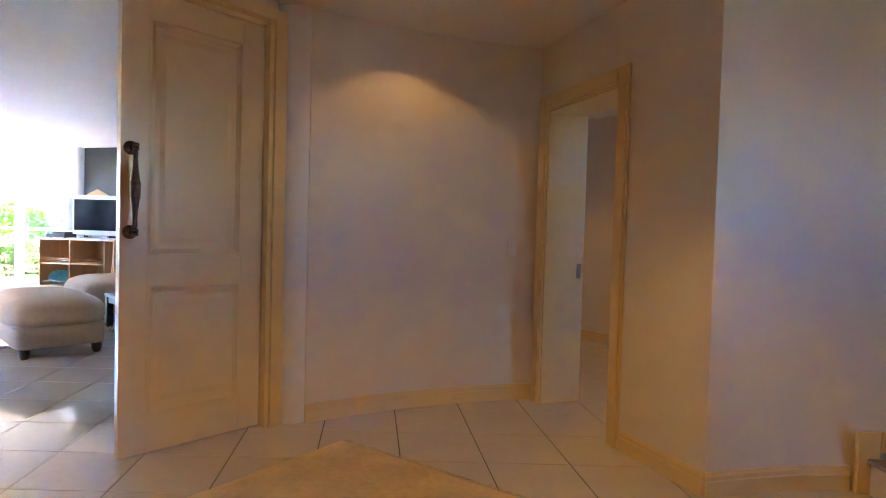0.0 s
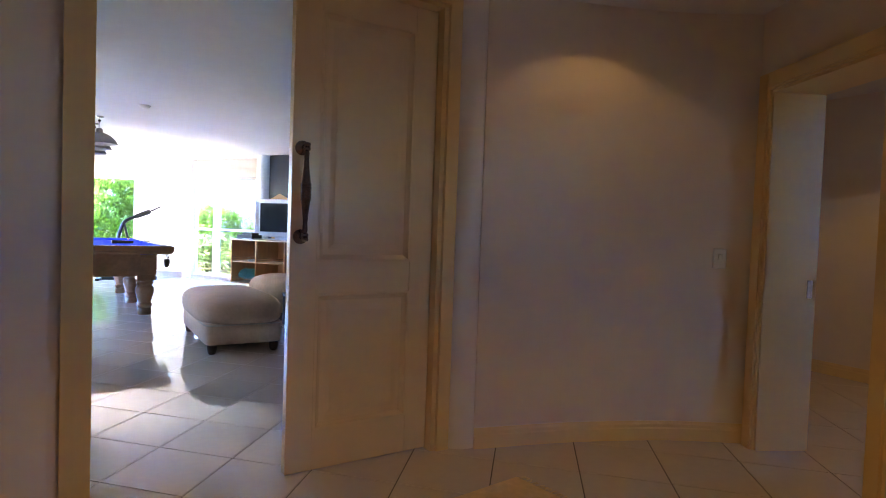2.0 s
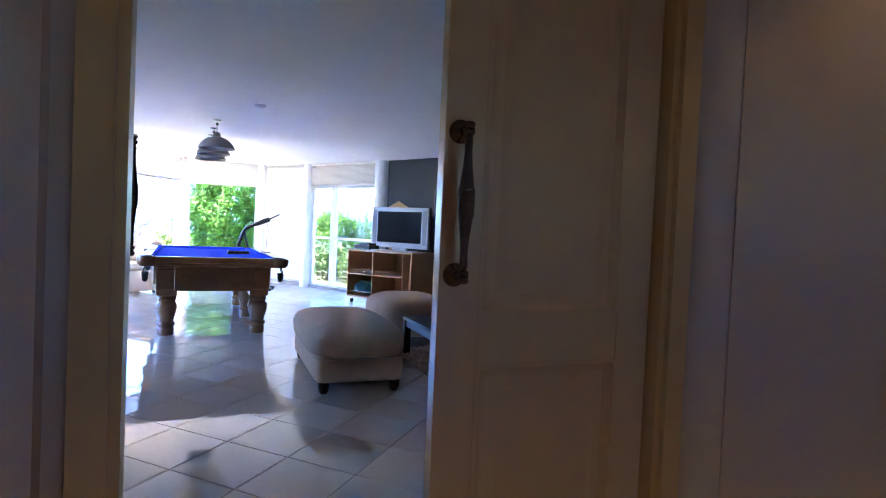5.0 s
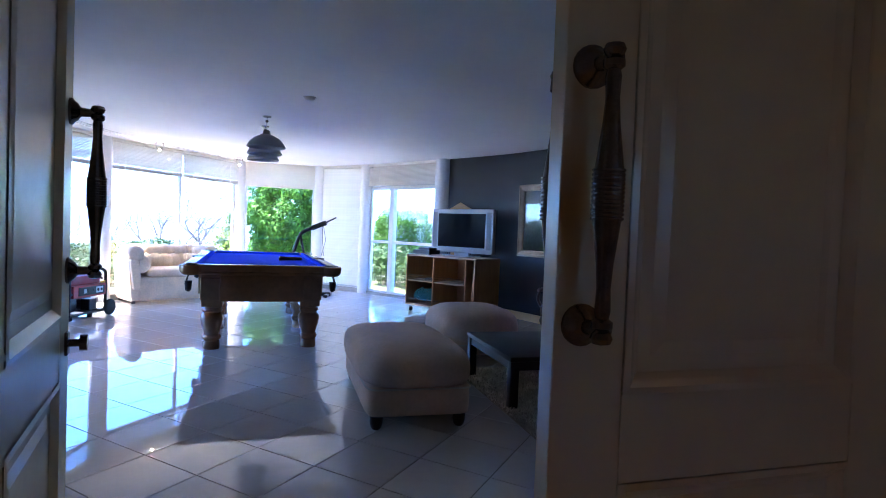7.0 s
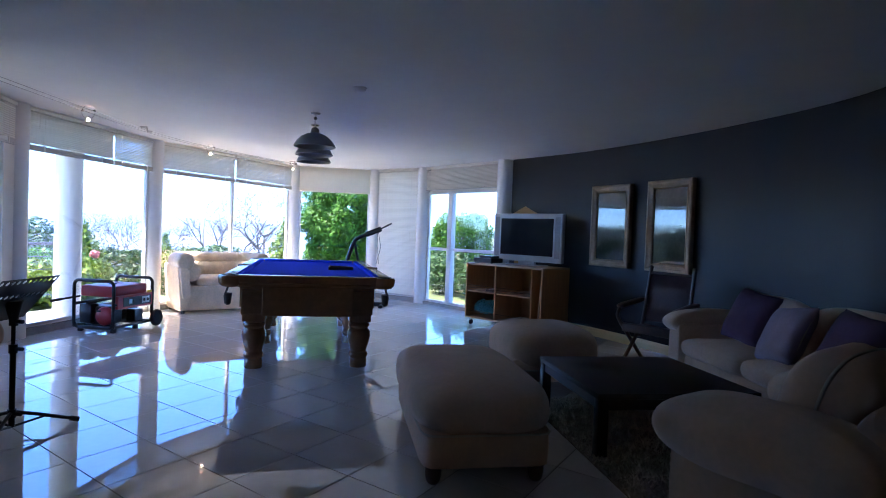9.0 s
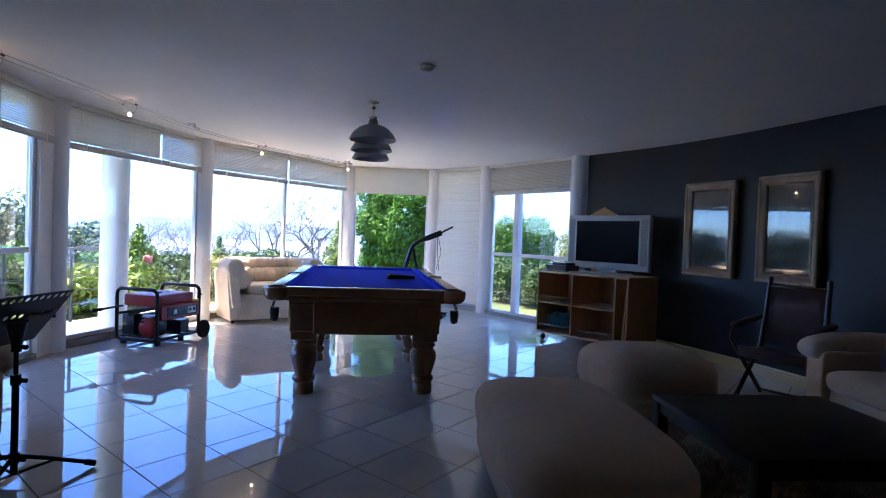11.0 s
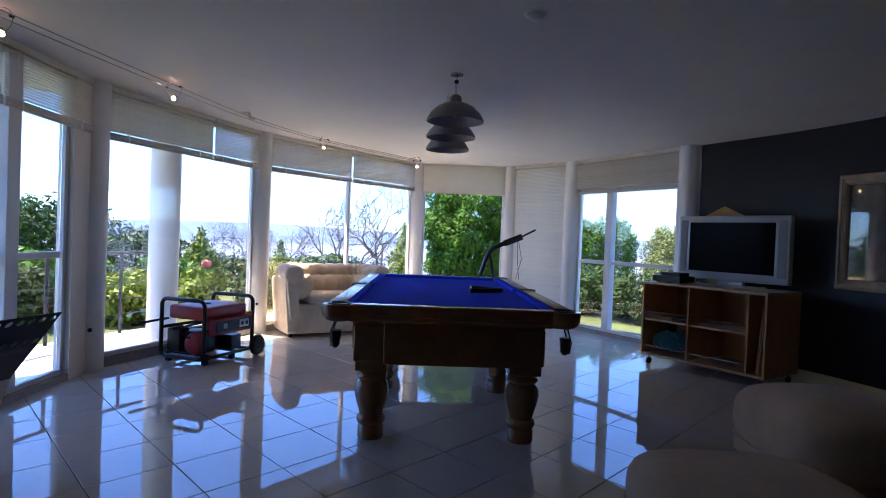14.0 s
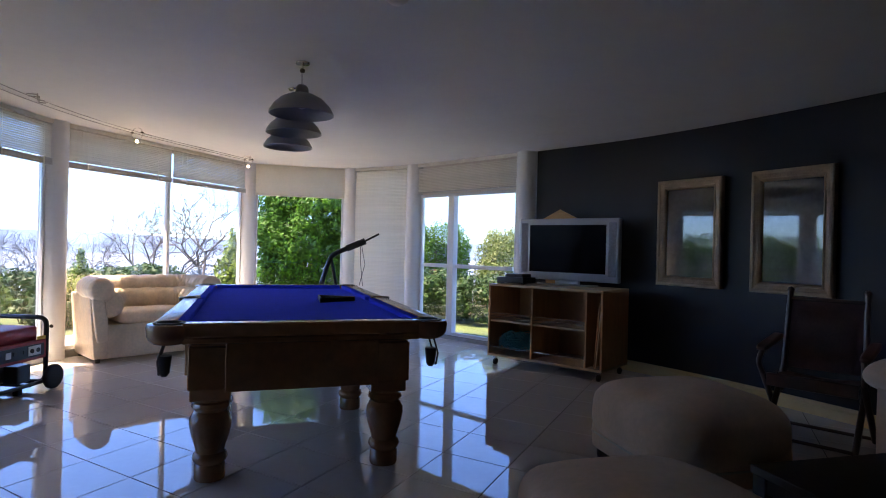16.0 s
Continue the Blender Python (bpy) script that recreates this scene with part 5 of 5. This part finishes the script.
part("seat", sling([(-0.20, 0.45, 0.4), (-0.1, 0.435, 1), (0.05, 0.425, 1), (0.15, 0.43, 0.6)], 0.48, 0.045), M_HIDE, ch, "brown leather sling seat", 60)
part("backrest", sling([(0.125, 0.46, 0), (0.15, 0.62, 0.2), (0.175, 0.78, 0.2), (0.205, 0.94, 0.0)], 0.43, 0.03), M_HIDE, ch, "brown leather sling back", 60)

# ---- leather tub sofa by the windows ----
ls = thing("leather_sofa", "tan leather tub sofa with a puckered wrap-around back roll", "sofa", pose(-9.32, 7.55, 0, 0, 0, 77))
LW, LD = 1.30, 0.66


def wrap(inset, z, front):
    """The line of the padded back in plan: up one arm, round the back and down the other arm."""
    i, d = inset, LD - inset
    half = [(i, front), (i - 0.01, 0.16), (i + 0.01, d - 0.16), (i + 0.07, d - 0.05), (i + 0.20, d)]
    return curve([(x, y, z) for x, y in half] + [(LW / 2, d, z)] + [(LW - x, y, z) for x, y in reversed(half)], 14)


def pleated(r, deep, count, seed):
    """The radius of a leather roll drawn into uneven pleats, closing at both ends."""
    def at(f):
        end = min(1.0, (min(f, 1 - f) / 0.022 + 0.25)) ** 0.5
        fold = abs(math.sin(f * count + 2.2 * noise.noise((f * 9, seed, 0)))) ** 0.5 - 0.7
        return r * end * (1 + deep * fold * (0.5 + 1.0 * abs(noise.noise((f * 6, seed, 2)))))
    return at


part("base", soft(bmesh.new(), LW - 0.03, LD - 0.03, 0.36, pose(LW / 2, LD / 2 + 0.01, 0.21), 22, 16, 56, 10), M_LEATHER, ls, "", 50)
for sx, x in ((-1, 0.10), (1, LW - 0.10)):
    arm = part("arm", soft(bmesh.new(), 0.13, LD - 0.02, 0.66, pose(x + sx * 0.03, LD / 2, 0.365, 0, sx * 4.5, 0), 18, 14, 44, 18, 0.006, 3), M_LEATHER, ls, "flat leather arm side", 60)
    part("arm_front", soft(bmesh.new(), 0.12, 0.06, 0.46, pose(x + sx * 0.02, 0.0, 0.44, 0, sx * 7, 0), 6, 6, 32, 20, 0.02, 6), M_LEATHER, arm, "", 70)
    part("seam", tube(bmesh.new(), [(x - sx * 0.04, -0.012, 0.05), (x - sx * 0.04, -0.026, 0.40), (x - sx * 0.02, -0.036, 0.66)], 0.005, 6), M_LEATHER, arm, "", 60)
part("back", soft(bmesh.new(), LW - 0.06, 0.16, 0.68, pose(LW / 2, LD - 0.08, 0.38), 16, 12, 40, 10), M_LEATHER, ls, "", 60)
part("back_roll", tube(bmesh.new(), wrap(0.09, 0.735, -0.035), pleated(0.120, 0.20, 95, 1.5), 26), M_LEATHER, ls, "puckered leather back roll", 75)
part("back_pad", tube(bmesh.new(), wrap(0.185, 0.585, 0.02), pleated(0.135, 0.12, 60, 5.5), 24), M_LEATHER, ls, "creased inner back pad", 75)
part("seat_cushion", soft(bmesh.new(), LW - 0.50, LD - 0.20, 0.17, pose(LW / 2, (LD - 0.2) / 2 - 0.01, 0.445), 9, 3.2, 64, 20, 0.014, 1), M_LEATHER, ls, "", 80)
for x in (0.08, LW - 0.08):
    for y in (0.06, LD - 0.06):
        part("foot", rod(bmesh.new(), (x, y, 0), (x, y, 0.04), 0.024), M_BLACK, ls)

# ---- generator ----
M_RED = mat("red_enamel", (0.36, 0.012, 0.012), 0.42, scale=8, vary=0.1)
M_BLKMETAL = mat("black_steel", (0.014, 0.014, 0.015), 0.4, 0.3, scale=12, vary=0.2)
M_LABEL = mat("white_label", (0.70, 0.70, 0.68), 0.5, scale=20, vary=0.05)
M_YELLOW = mat("yellow_label", (0.70, 0.45, 0.04), 0.5, scale=20, vary=0.05)
M_RUBBER = mat("rubber", (0.02, 0.02, 0.02), 0.8, scale=20, vary=0.2)
gen = thing("generator", "red portable petrol generator in a black tube frame", "generator", pose(-8.36, 6.22, -0.04, 0, 0, 116))
GL, GD, GH = 0.66, 0.50, 0.58


def loop(x0, x1, y, z0, z1, r=0.06):
    pts = []
    for cx, cz, a0 in ((x1 - r, z0 + r, -90), (x1 - r, z1 - r, 0), (x0 + r, z1 - r, 90), (x0 + r, z0 + r, 180)):
        pts += [(cx + r * math.cos(radians(a0 + q * 22.5)), y, cz + r * math.sin(radians(a0 + q * 22.5))) for q in range(5)]
    return pts


for x in (0.0, GL):
    part("frame_tube", tube(bmesh.new(), [(x + 0 * p[0], p[0], p[2]) for p in loop(0.0, GD, 0, 0.10, GH + 0.05)], 0.019, 10, True), M_BLKMETAL, gen, "black steel tube", 60)
for y in (0.0, GD):
    for z in (0.11, 0.36):
        part("frame_tube", rod(bmesh.new(), (0, y, z), (GL, y, z), 0.016), M_BLKMETAL, gen, "", 60)
for x in (0.16, 0.5):
    part("cross_bar", rod(bmesh.new(), (x, 0, 0.10), (x, GD, 0.10), 0.012), M_BLKMETAL, gen, "", 60)
part("fuel_tank", soft(bmesh.new(), GL - 0.08, GD - 0.05, 0.13, pose(GL / 2, GD / 2, 0.505), 12, 11, 44, 12), M_RED, gen, "red enamelled fuel tank", 60)
part("fuel_cap", lathe(bmesh.new(), [(0.045, 0.55), (0.045, 0.575), (0.035, 0.582), (0, 0.582)], 20, pose(GL * 0.45, GD / 2, 0)), M_BLKMETAL, gen, "", 40)
part("fuel_gauge", lathe(bmesh.new(), [(0.02, 0.55), (0.02, 0.572), (0, 0.574)], 16, pose(GL * 0.68, GD / 2, 0)), M_BLKMETAL, gen, "", 40)
panel = part("control_panel", nb(GL * 0.51, 0.0, 0.385, GL * 0.90, 0.05, 0.15, bevel=0.006), M_RED, gen, "red control panel")
part("panel_face", nb(GL * 0.55, -0.027, 0.385, GL * 0.72, 0.006, 0.10), M_BLKMETAL, panel)
s = part("socket_plate", nb(0.50, -0.031, 0.387, 0.13, 0.006, 0.075, bevel=0.002), M_LABEL, panel, "pale plate with two sockets")
for x in (0.468, 0.532):
    part("socket", rod(bmesh.new(), (x, -0.040, 0.387), (x, -0.033, 0.387), 0.018, seg=16), M_BLKMETAL, s)
part("breaker", nb(0.395, -0.032, 0.39, 0.022, 0.008, 0.03, bevel=0.002), M_STEELDK, panel)
part("meter", rod(bmesh.new(), (0.30, -0.036, 0.39), (0.30, -0.028, 0.39), 0.018, seg=16), M_STEELDK, panel)
part("label", nb(0.24, -0.031, 0.385, 0.05, 0.003, 0.05), M_LABEL, panel)
part("warning_label", nb(0.60, -0.004, 0.47, 0.09, 0.008, 0.035), M_YELLOW, gen, "yellow warning label")
part("engine", soft(bmesh.new(), 0.26, 0.30, 0.22, pose(0.20, GD / 2 + 0.02, 0.22), 6, 5, 32, 12), M_BLKMETAL, gen, "", 50)
part("recoil_cover", lathe(bmesh.new(), [(0.105, 0.0), (0.105, 0.03), (0.085, 0.06), (0.04, 0.07), (0, 0.07)], 28, pose(0.085, 0.16, 0.225, 0, -90, 0)), M_RED, gen, "round red starter cover", 45)
part("starter_grip", nb(0.02, 0.20, 0.285, 0.02, 0.05, 0.02, bevel=0.006), M_BLKMETAL, gen)
part("air_filter", nb(0.075, GD - 0.13, 0.25, 0.13, 0.15, 0.22, bevel=0.016, seg=2), M_BLKMETAL, gen, "black air filter box", 40)
part("alternator", rod(bmesh.new(), (0.36, GD / 2, 0.21), (0.62, GD / 2, 0.21), 0.10, seg=24), M_STEELDK, gen, "", 40)
part("battery", nb(0.47, 0.09, 0.20, 0.14, 0.12, 0.14, bevel=0.006), M_BLKMETAL, gen, "black battery")
part("muffler", nb(0.40, GD - 0.06, 0.25, 0.36, 0.11, 0.15, bevel=0.03, seg=3), M_STEELDK, gen, "", 40)
for y in (-0.045, GD + 0.045):
    wheel = part("wheel", lathe(bmesh.new(), [(0.062, -0.02), (0.088, -0.024), (0.1, -0.014), (0.102, 0.0), (0.1, 0.014), (0.088, 0.024), (0.062, 0.02)], 28, pose(GL + 0.03, y, 0.142, 90)), M_RUBBER, gen, "black rubber wheel", 50)
    part("rim", lathe(bmesh.new(), [(0.0, -0.016), (0.02, -0.018), (0.03, -0.010), (0.058, -0.008), (0.064, -0.016), (0.064, 0.016), (0.0, 0.016)], 24, pose(GL + 0.03, y, 0.142, 90)), M_STEELDK, wheel, "", 40)
for y in (0.04, GD - 0.04):
    part("foot", nb(0.06, y, 0.07, 0.05, 0.05, 0.06, bevel=0.01, seg=2), M_RUBBER, gen, "rubber foot")
    part("foot", nb(0.42, y, 0.07, 0.05, 0.05, 0.06, bevel=0.01, seg=2), M_RUBBER, gen, "rubber foot")
for y in (0.03, GD - 0.03):
    h = part("pull_handle", tube(bmesh.new(), [(0.05, y, 0.44), (-0.12, y, 0.435), (-0.34, y, 0.425)], 0.011, 8), M_BLKMETAL, gen, "folding lift handle", 60)
    part("grip", tube(bmesh.new(), [(-0.22, y, 0.431), (-0.35, y, 0.425)], 0.016, 10), M_RUBBER, h, "", 60)

# ---- music stand ----
st = thing("music_stand", "black metal music stand with a perforated tray", "music stand", pose(-5.56, 4.34, 0))
part("pole", tube(bmesh.new(), [(0, 0, 0.04), (0, 0, 0.50)], 0.016, 12), M_BLKMETAL, st, "", 60)
part("inner_pole", tube(bmesh.new(), [(0, 0, 0.48), (0, 0, 0.74)], 0.011, 12), M_BLKMETAL, st, "", 60)
for z in (0.50, 0.12, 0.66):
    col = part("collar", rod(bmesh.new(), (0, 0, z - 0.025), (0, 0, z + 0.025), 0.023, seg=16), M_BLKMETAL, st, "", 40)
    part("knob", rod(bmesh.new(), (0.02, 0.01, z), (0.055, 0.028, z), 0.012, seg=10), M_BLKMETAL, col, "", 40)
for k in range(3):
    a = radians(82 + 120 * k)
    ca, sa = math.cos(a), math.sin(a)
    leg = part("leg", tube(bmesh.new(), [(0.02 * ca, 0.02 * sa, 0.125), (0.12 * ca, 0.12 * sa, 0.095), (0.33 * ca, 0.33 * sa, 0.024)], 0.011, 8), M_BLKMETAL, st, "", 60)
    part("brace", tube(bmesh.new(), [(0.018 * ca, 0.018 * sa, 0.045), (0.17 * ca, 0.17 * sa, 0.076)], 0.007, 6), M_BLKMETAL, leg, "", 60)
    part("rubber_foot", tube(bmesh.new(), [(0.30 * ca, 0.30 * sa, 0.033), (0.345 * ca, 0.345 * sa, 0.017)], 0.016, 8), M_RUBBER, leg, "", 60)
T_M = pose(0.0, 0.0, 0.785, 0, 0, 127) @ pose(0, 0, 0, 39)
bm = bmesh.new()
TWD, THT, NH = 0.50, 0.34, 11


def holed_row(bm, x0, x1, z0, z1, n, y):
    """A strip of sheet with a row of round holes."""
    dx = (x1 - x0) / n
    for i in range(n):
        cx, cz = x0 + dx * (i + 0.5), (z0 + z1) / 2
        r = min(dx, z1 - z0) * 0.33
        ring = [bm.verts.new((cx + r * math.cos(radians(45 * k)), y, cz + r * math.sin(radians(45 * k)))) for k in range(8)]
        hx, hz = dx / 2, (z1 - z0) / 2
        sq = [bm.verts.new((cx + sx * hx, y, cz + sz * hz)) for sx, sz in ((1, 0), (1, 1), (0, 1), (-1, 1), (-1, 0), (-1, -1), (0, -1), (1, -1))]
        for k in range(8):
            bm.faces.new((ring[k], ring[(k + 1) % 8], sq[(k + 1) % 8], sq[k]))


zs = [-THT / 2 + THT * k / 6 for k in range(7)]
for k in range(6):
    if k in (0, 1, 2, 4):
        vs = [bm.verts.new((x, 0, z)) for x, z in ((-TWD / 2, zs[k]), (TWD / 2, zs[k]), (TWD / 2, zs[k + 1]), (-TWD / 2, zs[k + 1]))]
        bm.faces.new(vs)
    else:
        holed_row(bm, -TWD / 2, TWD / 2, zs[k], zs[k + 1], NH, 0)
bmesh.ops.remove_doubles(bm, verts=bm.verts, dist=0.0005)
bmesh.ops.solidify(bm, geom=bm.faces[:], thickness=0.0025)
for v in bm.verts:
    v.co = T_M @ v.co
tray = part("tray", bm, M_BLKMETAL, st, "black perforated sheet-metal tray")
part("ledge", box(bmesh.new(), 0, 0.025, -THT / 2, TWD, 0.055, 0.003, T_M), M_BLKMETAL, tray)
part("bracket", rod(bmesh.new(), (0, 0, 0.66), (0.0, 0.0, 0.78), 0.022, 0.05, 12), M_BLKMETAL, st, "", 60)
sheet = thing("sheet_music", "loose white sheet of paper lying on the music stand", "paper", st.matrix_basis @ T_M @ pose(0.14, 0.006, -0.03, 0, 7, 0))
part("page", nb(0, 0, 0, 0.21, 0.0015, 0.297), M_LABEL, sheet)

# ---- cable lights along the windows ----
M_WIRE = mat("steel_wire", (0.35, 0.34, 0.33), 0.35, 0.9, scale=20, vary=0.1)
M_HALO = glow_mat("lit_halogen", (1.0, 0.80, 0.55), 9)
W_LINE = curve(V2((-5.6, 2.95), (-6.4, 3.75), (-7.10, 4.48), (-8.09, 5.76), (-8.84, 6.80), (-9.40, 8.03), (-9.82, 9.93)), 6)
wires = thing("cable_light_wires", "two thin steel lighting wires strung below the ceiling", "cable wires")
for off in (0.05, -0.05):
    part("wire", tube(bmesh.new(), [(p.x, p.y, CEIL - 0.055) for p in offset(W_LINE, off)], 0.0035, 5), M_WIRE, wires)
for q in (W_LINE[24], W_LINE[36], W_LINE[12]):
    for off in (0.05, -0.05):
        part("standoff", tube(bmesh.new(), [(q.x + off * 0.8, q.y - off * 0.5, CEIL), (q.x + off * 0.8, q.y - off * 0.5, CEIL - 0.055), (q.x + off * 0.8 + 0.03, q.y - off * 0.5 + 0.04, CEIL - 0.055)], 0.006, 6), M_WIRE, wires)
        part("standoff_foot", tube(bmesh.new(), [(q.x + off * 0.8 - 0.05, q.y - off * 0.5 - 0.06, CEIL - 0.008), (q.x + off * 0.8, q.y - off * 0.5, CEIL - 0.008)], 0.005, 6), M_WIRE, wires)
for x, y in ((-7.24, 4.58), (-8.14, 5.82), (-9.40, 8.03), (-9.81, 9.90)):
    s = thing("cable_spotlight", "small lit halogen spotlight hung on the steel wires", "spotlight", pose(x, y, CEIL - 0.055), "cable spotlights")
    k = min(range(1, len(W_LINE) - 1), key=lambda q: (W_LINE[q] - Vector((x, y))).length)
    d = (W_LINE[k + 1] - W_LINE[k - 1]).normalized()
    side = Vector((-d.y, d.x))
    ring = part("yoke", tube(bmesh.new(), [(side.x * 0.068 * math.cos(a), side.y * 0.068 * math.cos(a), -0.012 + 0.068 * math.sin(a)) for a in [radians(15 * k) for k in range(24)]], 0.0025, 5, True), M_WIRE, s, "thin round steel wire ring")
    for q in (-1, 1):
        part("clamp", rod(bmesh.new(), (side.x * 0.062 * q - d.x * 0.012, side.y * 0.062 * q - d.y * 0.012, 0.004), (side.x * 0.062 * q + d.x * 0.012, side.y * 0.062 * q + d.y * 0.012, 0.004), 0.009, seg=8), M_STEELDK, ring)
    part("socket", rod(bmesh.new(), (0, 0, -0.075), (0, 0, -0.058), 0.009, seg=10), M_WIRE, s)
    part("bulb", lathe(bmesh.new(), [(0, -0.108), (0.011, -0.105), (0.017, -0.096), (0.014, -0.084), (0.008, -0.074), (0.006, -0.07)], 14), M_HALO, s, "glowing halogen bulb", 60)
    glow = new("spotlight_lamp", bpy.data.lights.new("spotlight_lamp", "POINT"))
    glow.data.energy, glow.data.color, glow.data.shadow_soft_size = 0.014, (1.0, 0.42, 0.34), 0.02
    glow.matrix_world = pose(x, y, CEIL - 0.04)

# ---- exercise machine beyond the table ----
ex = thing("exercise_machine", "black steel exercise machine with a long raised arm", "exercise machine", pose(-8.44, 10.32, 0, 0, 0, 32))
part("base_bar", nb(-0.1, 0, 0.04, 1.0, 0.07, 0.07, bevel=0.01), M_BLKMETAL, ex)
for x in (-0.55, 0.35):
    part("cross_foot", nb(x, 0, 0.025, 0.07, 0.5, 0.05, bevel=0.01), M_BLKMETAL, ex)
part("upright", tube(bmesh.new(), curve([(-0.42, 0, 0.07), (-0.36, 0, 0.45), (-0.27, 0, 0.78), (-0.19, 0, 1.03), (-0.13, 0, 1.12), (0.0, 0, 1.19), (0.26, 0, 1.30)], 5), 0.032, 10), M_BLKMETAL, ex, "curved padded black arm", 60)
part("brace", tube(bmesh.new(), [(0.06, 0, 0.07), (-0.16, 0, 1.05)], 0.022, 8), M_BLKMETAL, ex, "", 60)
part("handle", tube(bmesh.new(), [(0.24, 0, 1.29), (0.46, 0, 1.41)], 0.013, 8), M_BLKMETAL, ex, "", 60)
part("foam_grip", tube(bmesh.new(), [(0.04, 0, 1.207), (0.28, 0, 1.31)], 0.044, 12), M_RUBBER, ex, "thick black foam grip", 60)
for y in (-0.02, 0.03):
    part("cable", tube(bmesh.new(), [(0.22, y, 1.31), (0.25 + y, y, 1.0), (0.24 - y, y, 0.72)], 0.004, 5), M_BLKMETAL, ex)

# ---- small wall things ----
sw = thing("light_switch", "white plastic light switch on the foyer wall", "light switch", pose(0.62, 4.528, 1.06, 0, 0, 14))
part("plate", nb(0, 0, 0, 0.075, 0.012, 0.115, bevel=0.003), M_ALU, sw)
part("rocker", nb(0, -0.008, 0.01, 0.022, 0.008, 0.035, bevel=0.002), M_ALU, sw)
for k, p in enumerate((COLS[1], COLS[2])):
    d = (Vector((-4, 5)) - p).normalized()
    c = thing("column_fitting", "small round metal fitting on the column", "fitting", pose(p.x + d.x * 0.128, p.y + d.y * 0.128, 0.36), "column fittings")
    part("disc", rod(bmesh.new(), (0, 0, 0), (d.x * 0.012, d.y * 0.012, 0), 0.018, seg=14), M_STEELDK, c)

# ---- stairs at the foyer's end ----
stair = thing("staircase", "cream staircase with dark stone treads", "stairs", None, "", "structure")
for k in range(4):
    x0 = 2.11 + 0.27 * k
    part("riser", nb((x0 + 3.38) / 2, 2.55, 0.075 + 0.17 * k, 3.38 - x0, 1.10, 0.15), M_WALL, stair)
    part("tread", nb((x0 + 3.36) / 2, 2.55, 0.155 + 0.17 * k, 3.39 - x0, 1.12, 0.02, bevel=0.004), M_STONE, stair, "dark stone tread")
    part("stair_skirting", nb(x0 - 0.055 + 0.05, 3.118 - 0.012 * k, 0.145 + 0.17 * k, 0.11, 0.022, 0.29, bevel=0.004), M_TRIM, stair, "cream stepped skirting")
    part("stair_skirting", nb(x0 + 0.19, 3.117 - 0.012 * k, 0.24 + 0.17 * k, 0.27, 0.02, 0.10, bevel=0.004), M_TRIM, stair, "cream stepped skirting")

# ---- floor tiles, one by one ----
PITCH = 0.430
ROW_TURN, COLUMN_TURN = radians(-1.2), radians(5.4)      # the rows do not meet quite square
ROW = Vector((math.cos(ROW_TURN), math.sin(ROW_TURN))) * PITCH
COLUMN = Vector((-math.sin(COLUMN_TURN), math.cos(COLUMN_TURN))) * PITCH
TILE_START = Vector((-3.85, 4.60)) + ROW * 2.55 - COLUMN * 1.6


def tile_mesh():
    bm = bmesh.new()
    h = 0.5 - 0.0028 / PITCH
    rings = [[bm.verts.new((*(ROW * sx * q + COLUMN * sy * q), z)) for sx, sy in ((-1, -1), (1, -1), (1, 1), (-1, 1))] for q, z in ((h, -0.004), (h, -0.0012), (h - 0.0034, 0.0))]
    for a, b in zip(rings, rings[1:]):
        for i in range(4):
            bm.faces.new((a[i], a[(i + 1) % 4], b[(i + 1) % 4], b[i]))
    bm.faces.new(rings[-1])
    bmesh.ops.recalc_face_normals(bm, faces=bm.faces)
    me = bpy.data.meshes.new("tile")
    bm.to_mesh(me), bm.free()
    me.materials.append(M_TILE)
    return me


def inside(p, poly):
    hit = False
    for a, b in zip(poly, poly[1:] + poly[:1]):
        if (a.y > p.y) != (b.y > p.y) and p.x < (b.x - a.x) * (p.y - a.y) / (b.y - a.y) + a.x:
            hit = not hit
    return hit


floor_ob = bpy.data.objects["floor"]
tile = tile_mesh()
spots = []
for i in range(-24, 20):
    for j in range(-18, 24):
        p = TILE_START + ROW * (i + 0.5) + COLUMN * (j + 0.5)
        if inside(p, OUTLINE):
            spots.append(p)
near_line = V2((0.0, 3.3), (-1.8, 3.6), (-4.0, 5.0), (-6.6, 5.6), (-8.2, 7.0))
spots.sort(key=lambda p: min((p - q).length for q in near_line))
rest = bmesh.new()
for k, p in enumerate(spots):
    m = pose(p.x, p.y, 0, random.uniform(-0.012, 0.012), random.uniform(-0.012, 0.012))
    if k < 300:
        shared("tile", tile, m, floor_ob)
    else:
        rest.from_mesh(tile)
        rest.verts.ensure_lookup_table()
        for v in rest.verts[-12:]:
            v.co = m @ v.co
tagged(part("tiles", rest, M_TILE, floor_ob), kind="stuff")
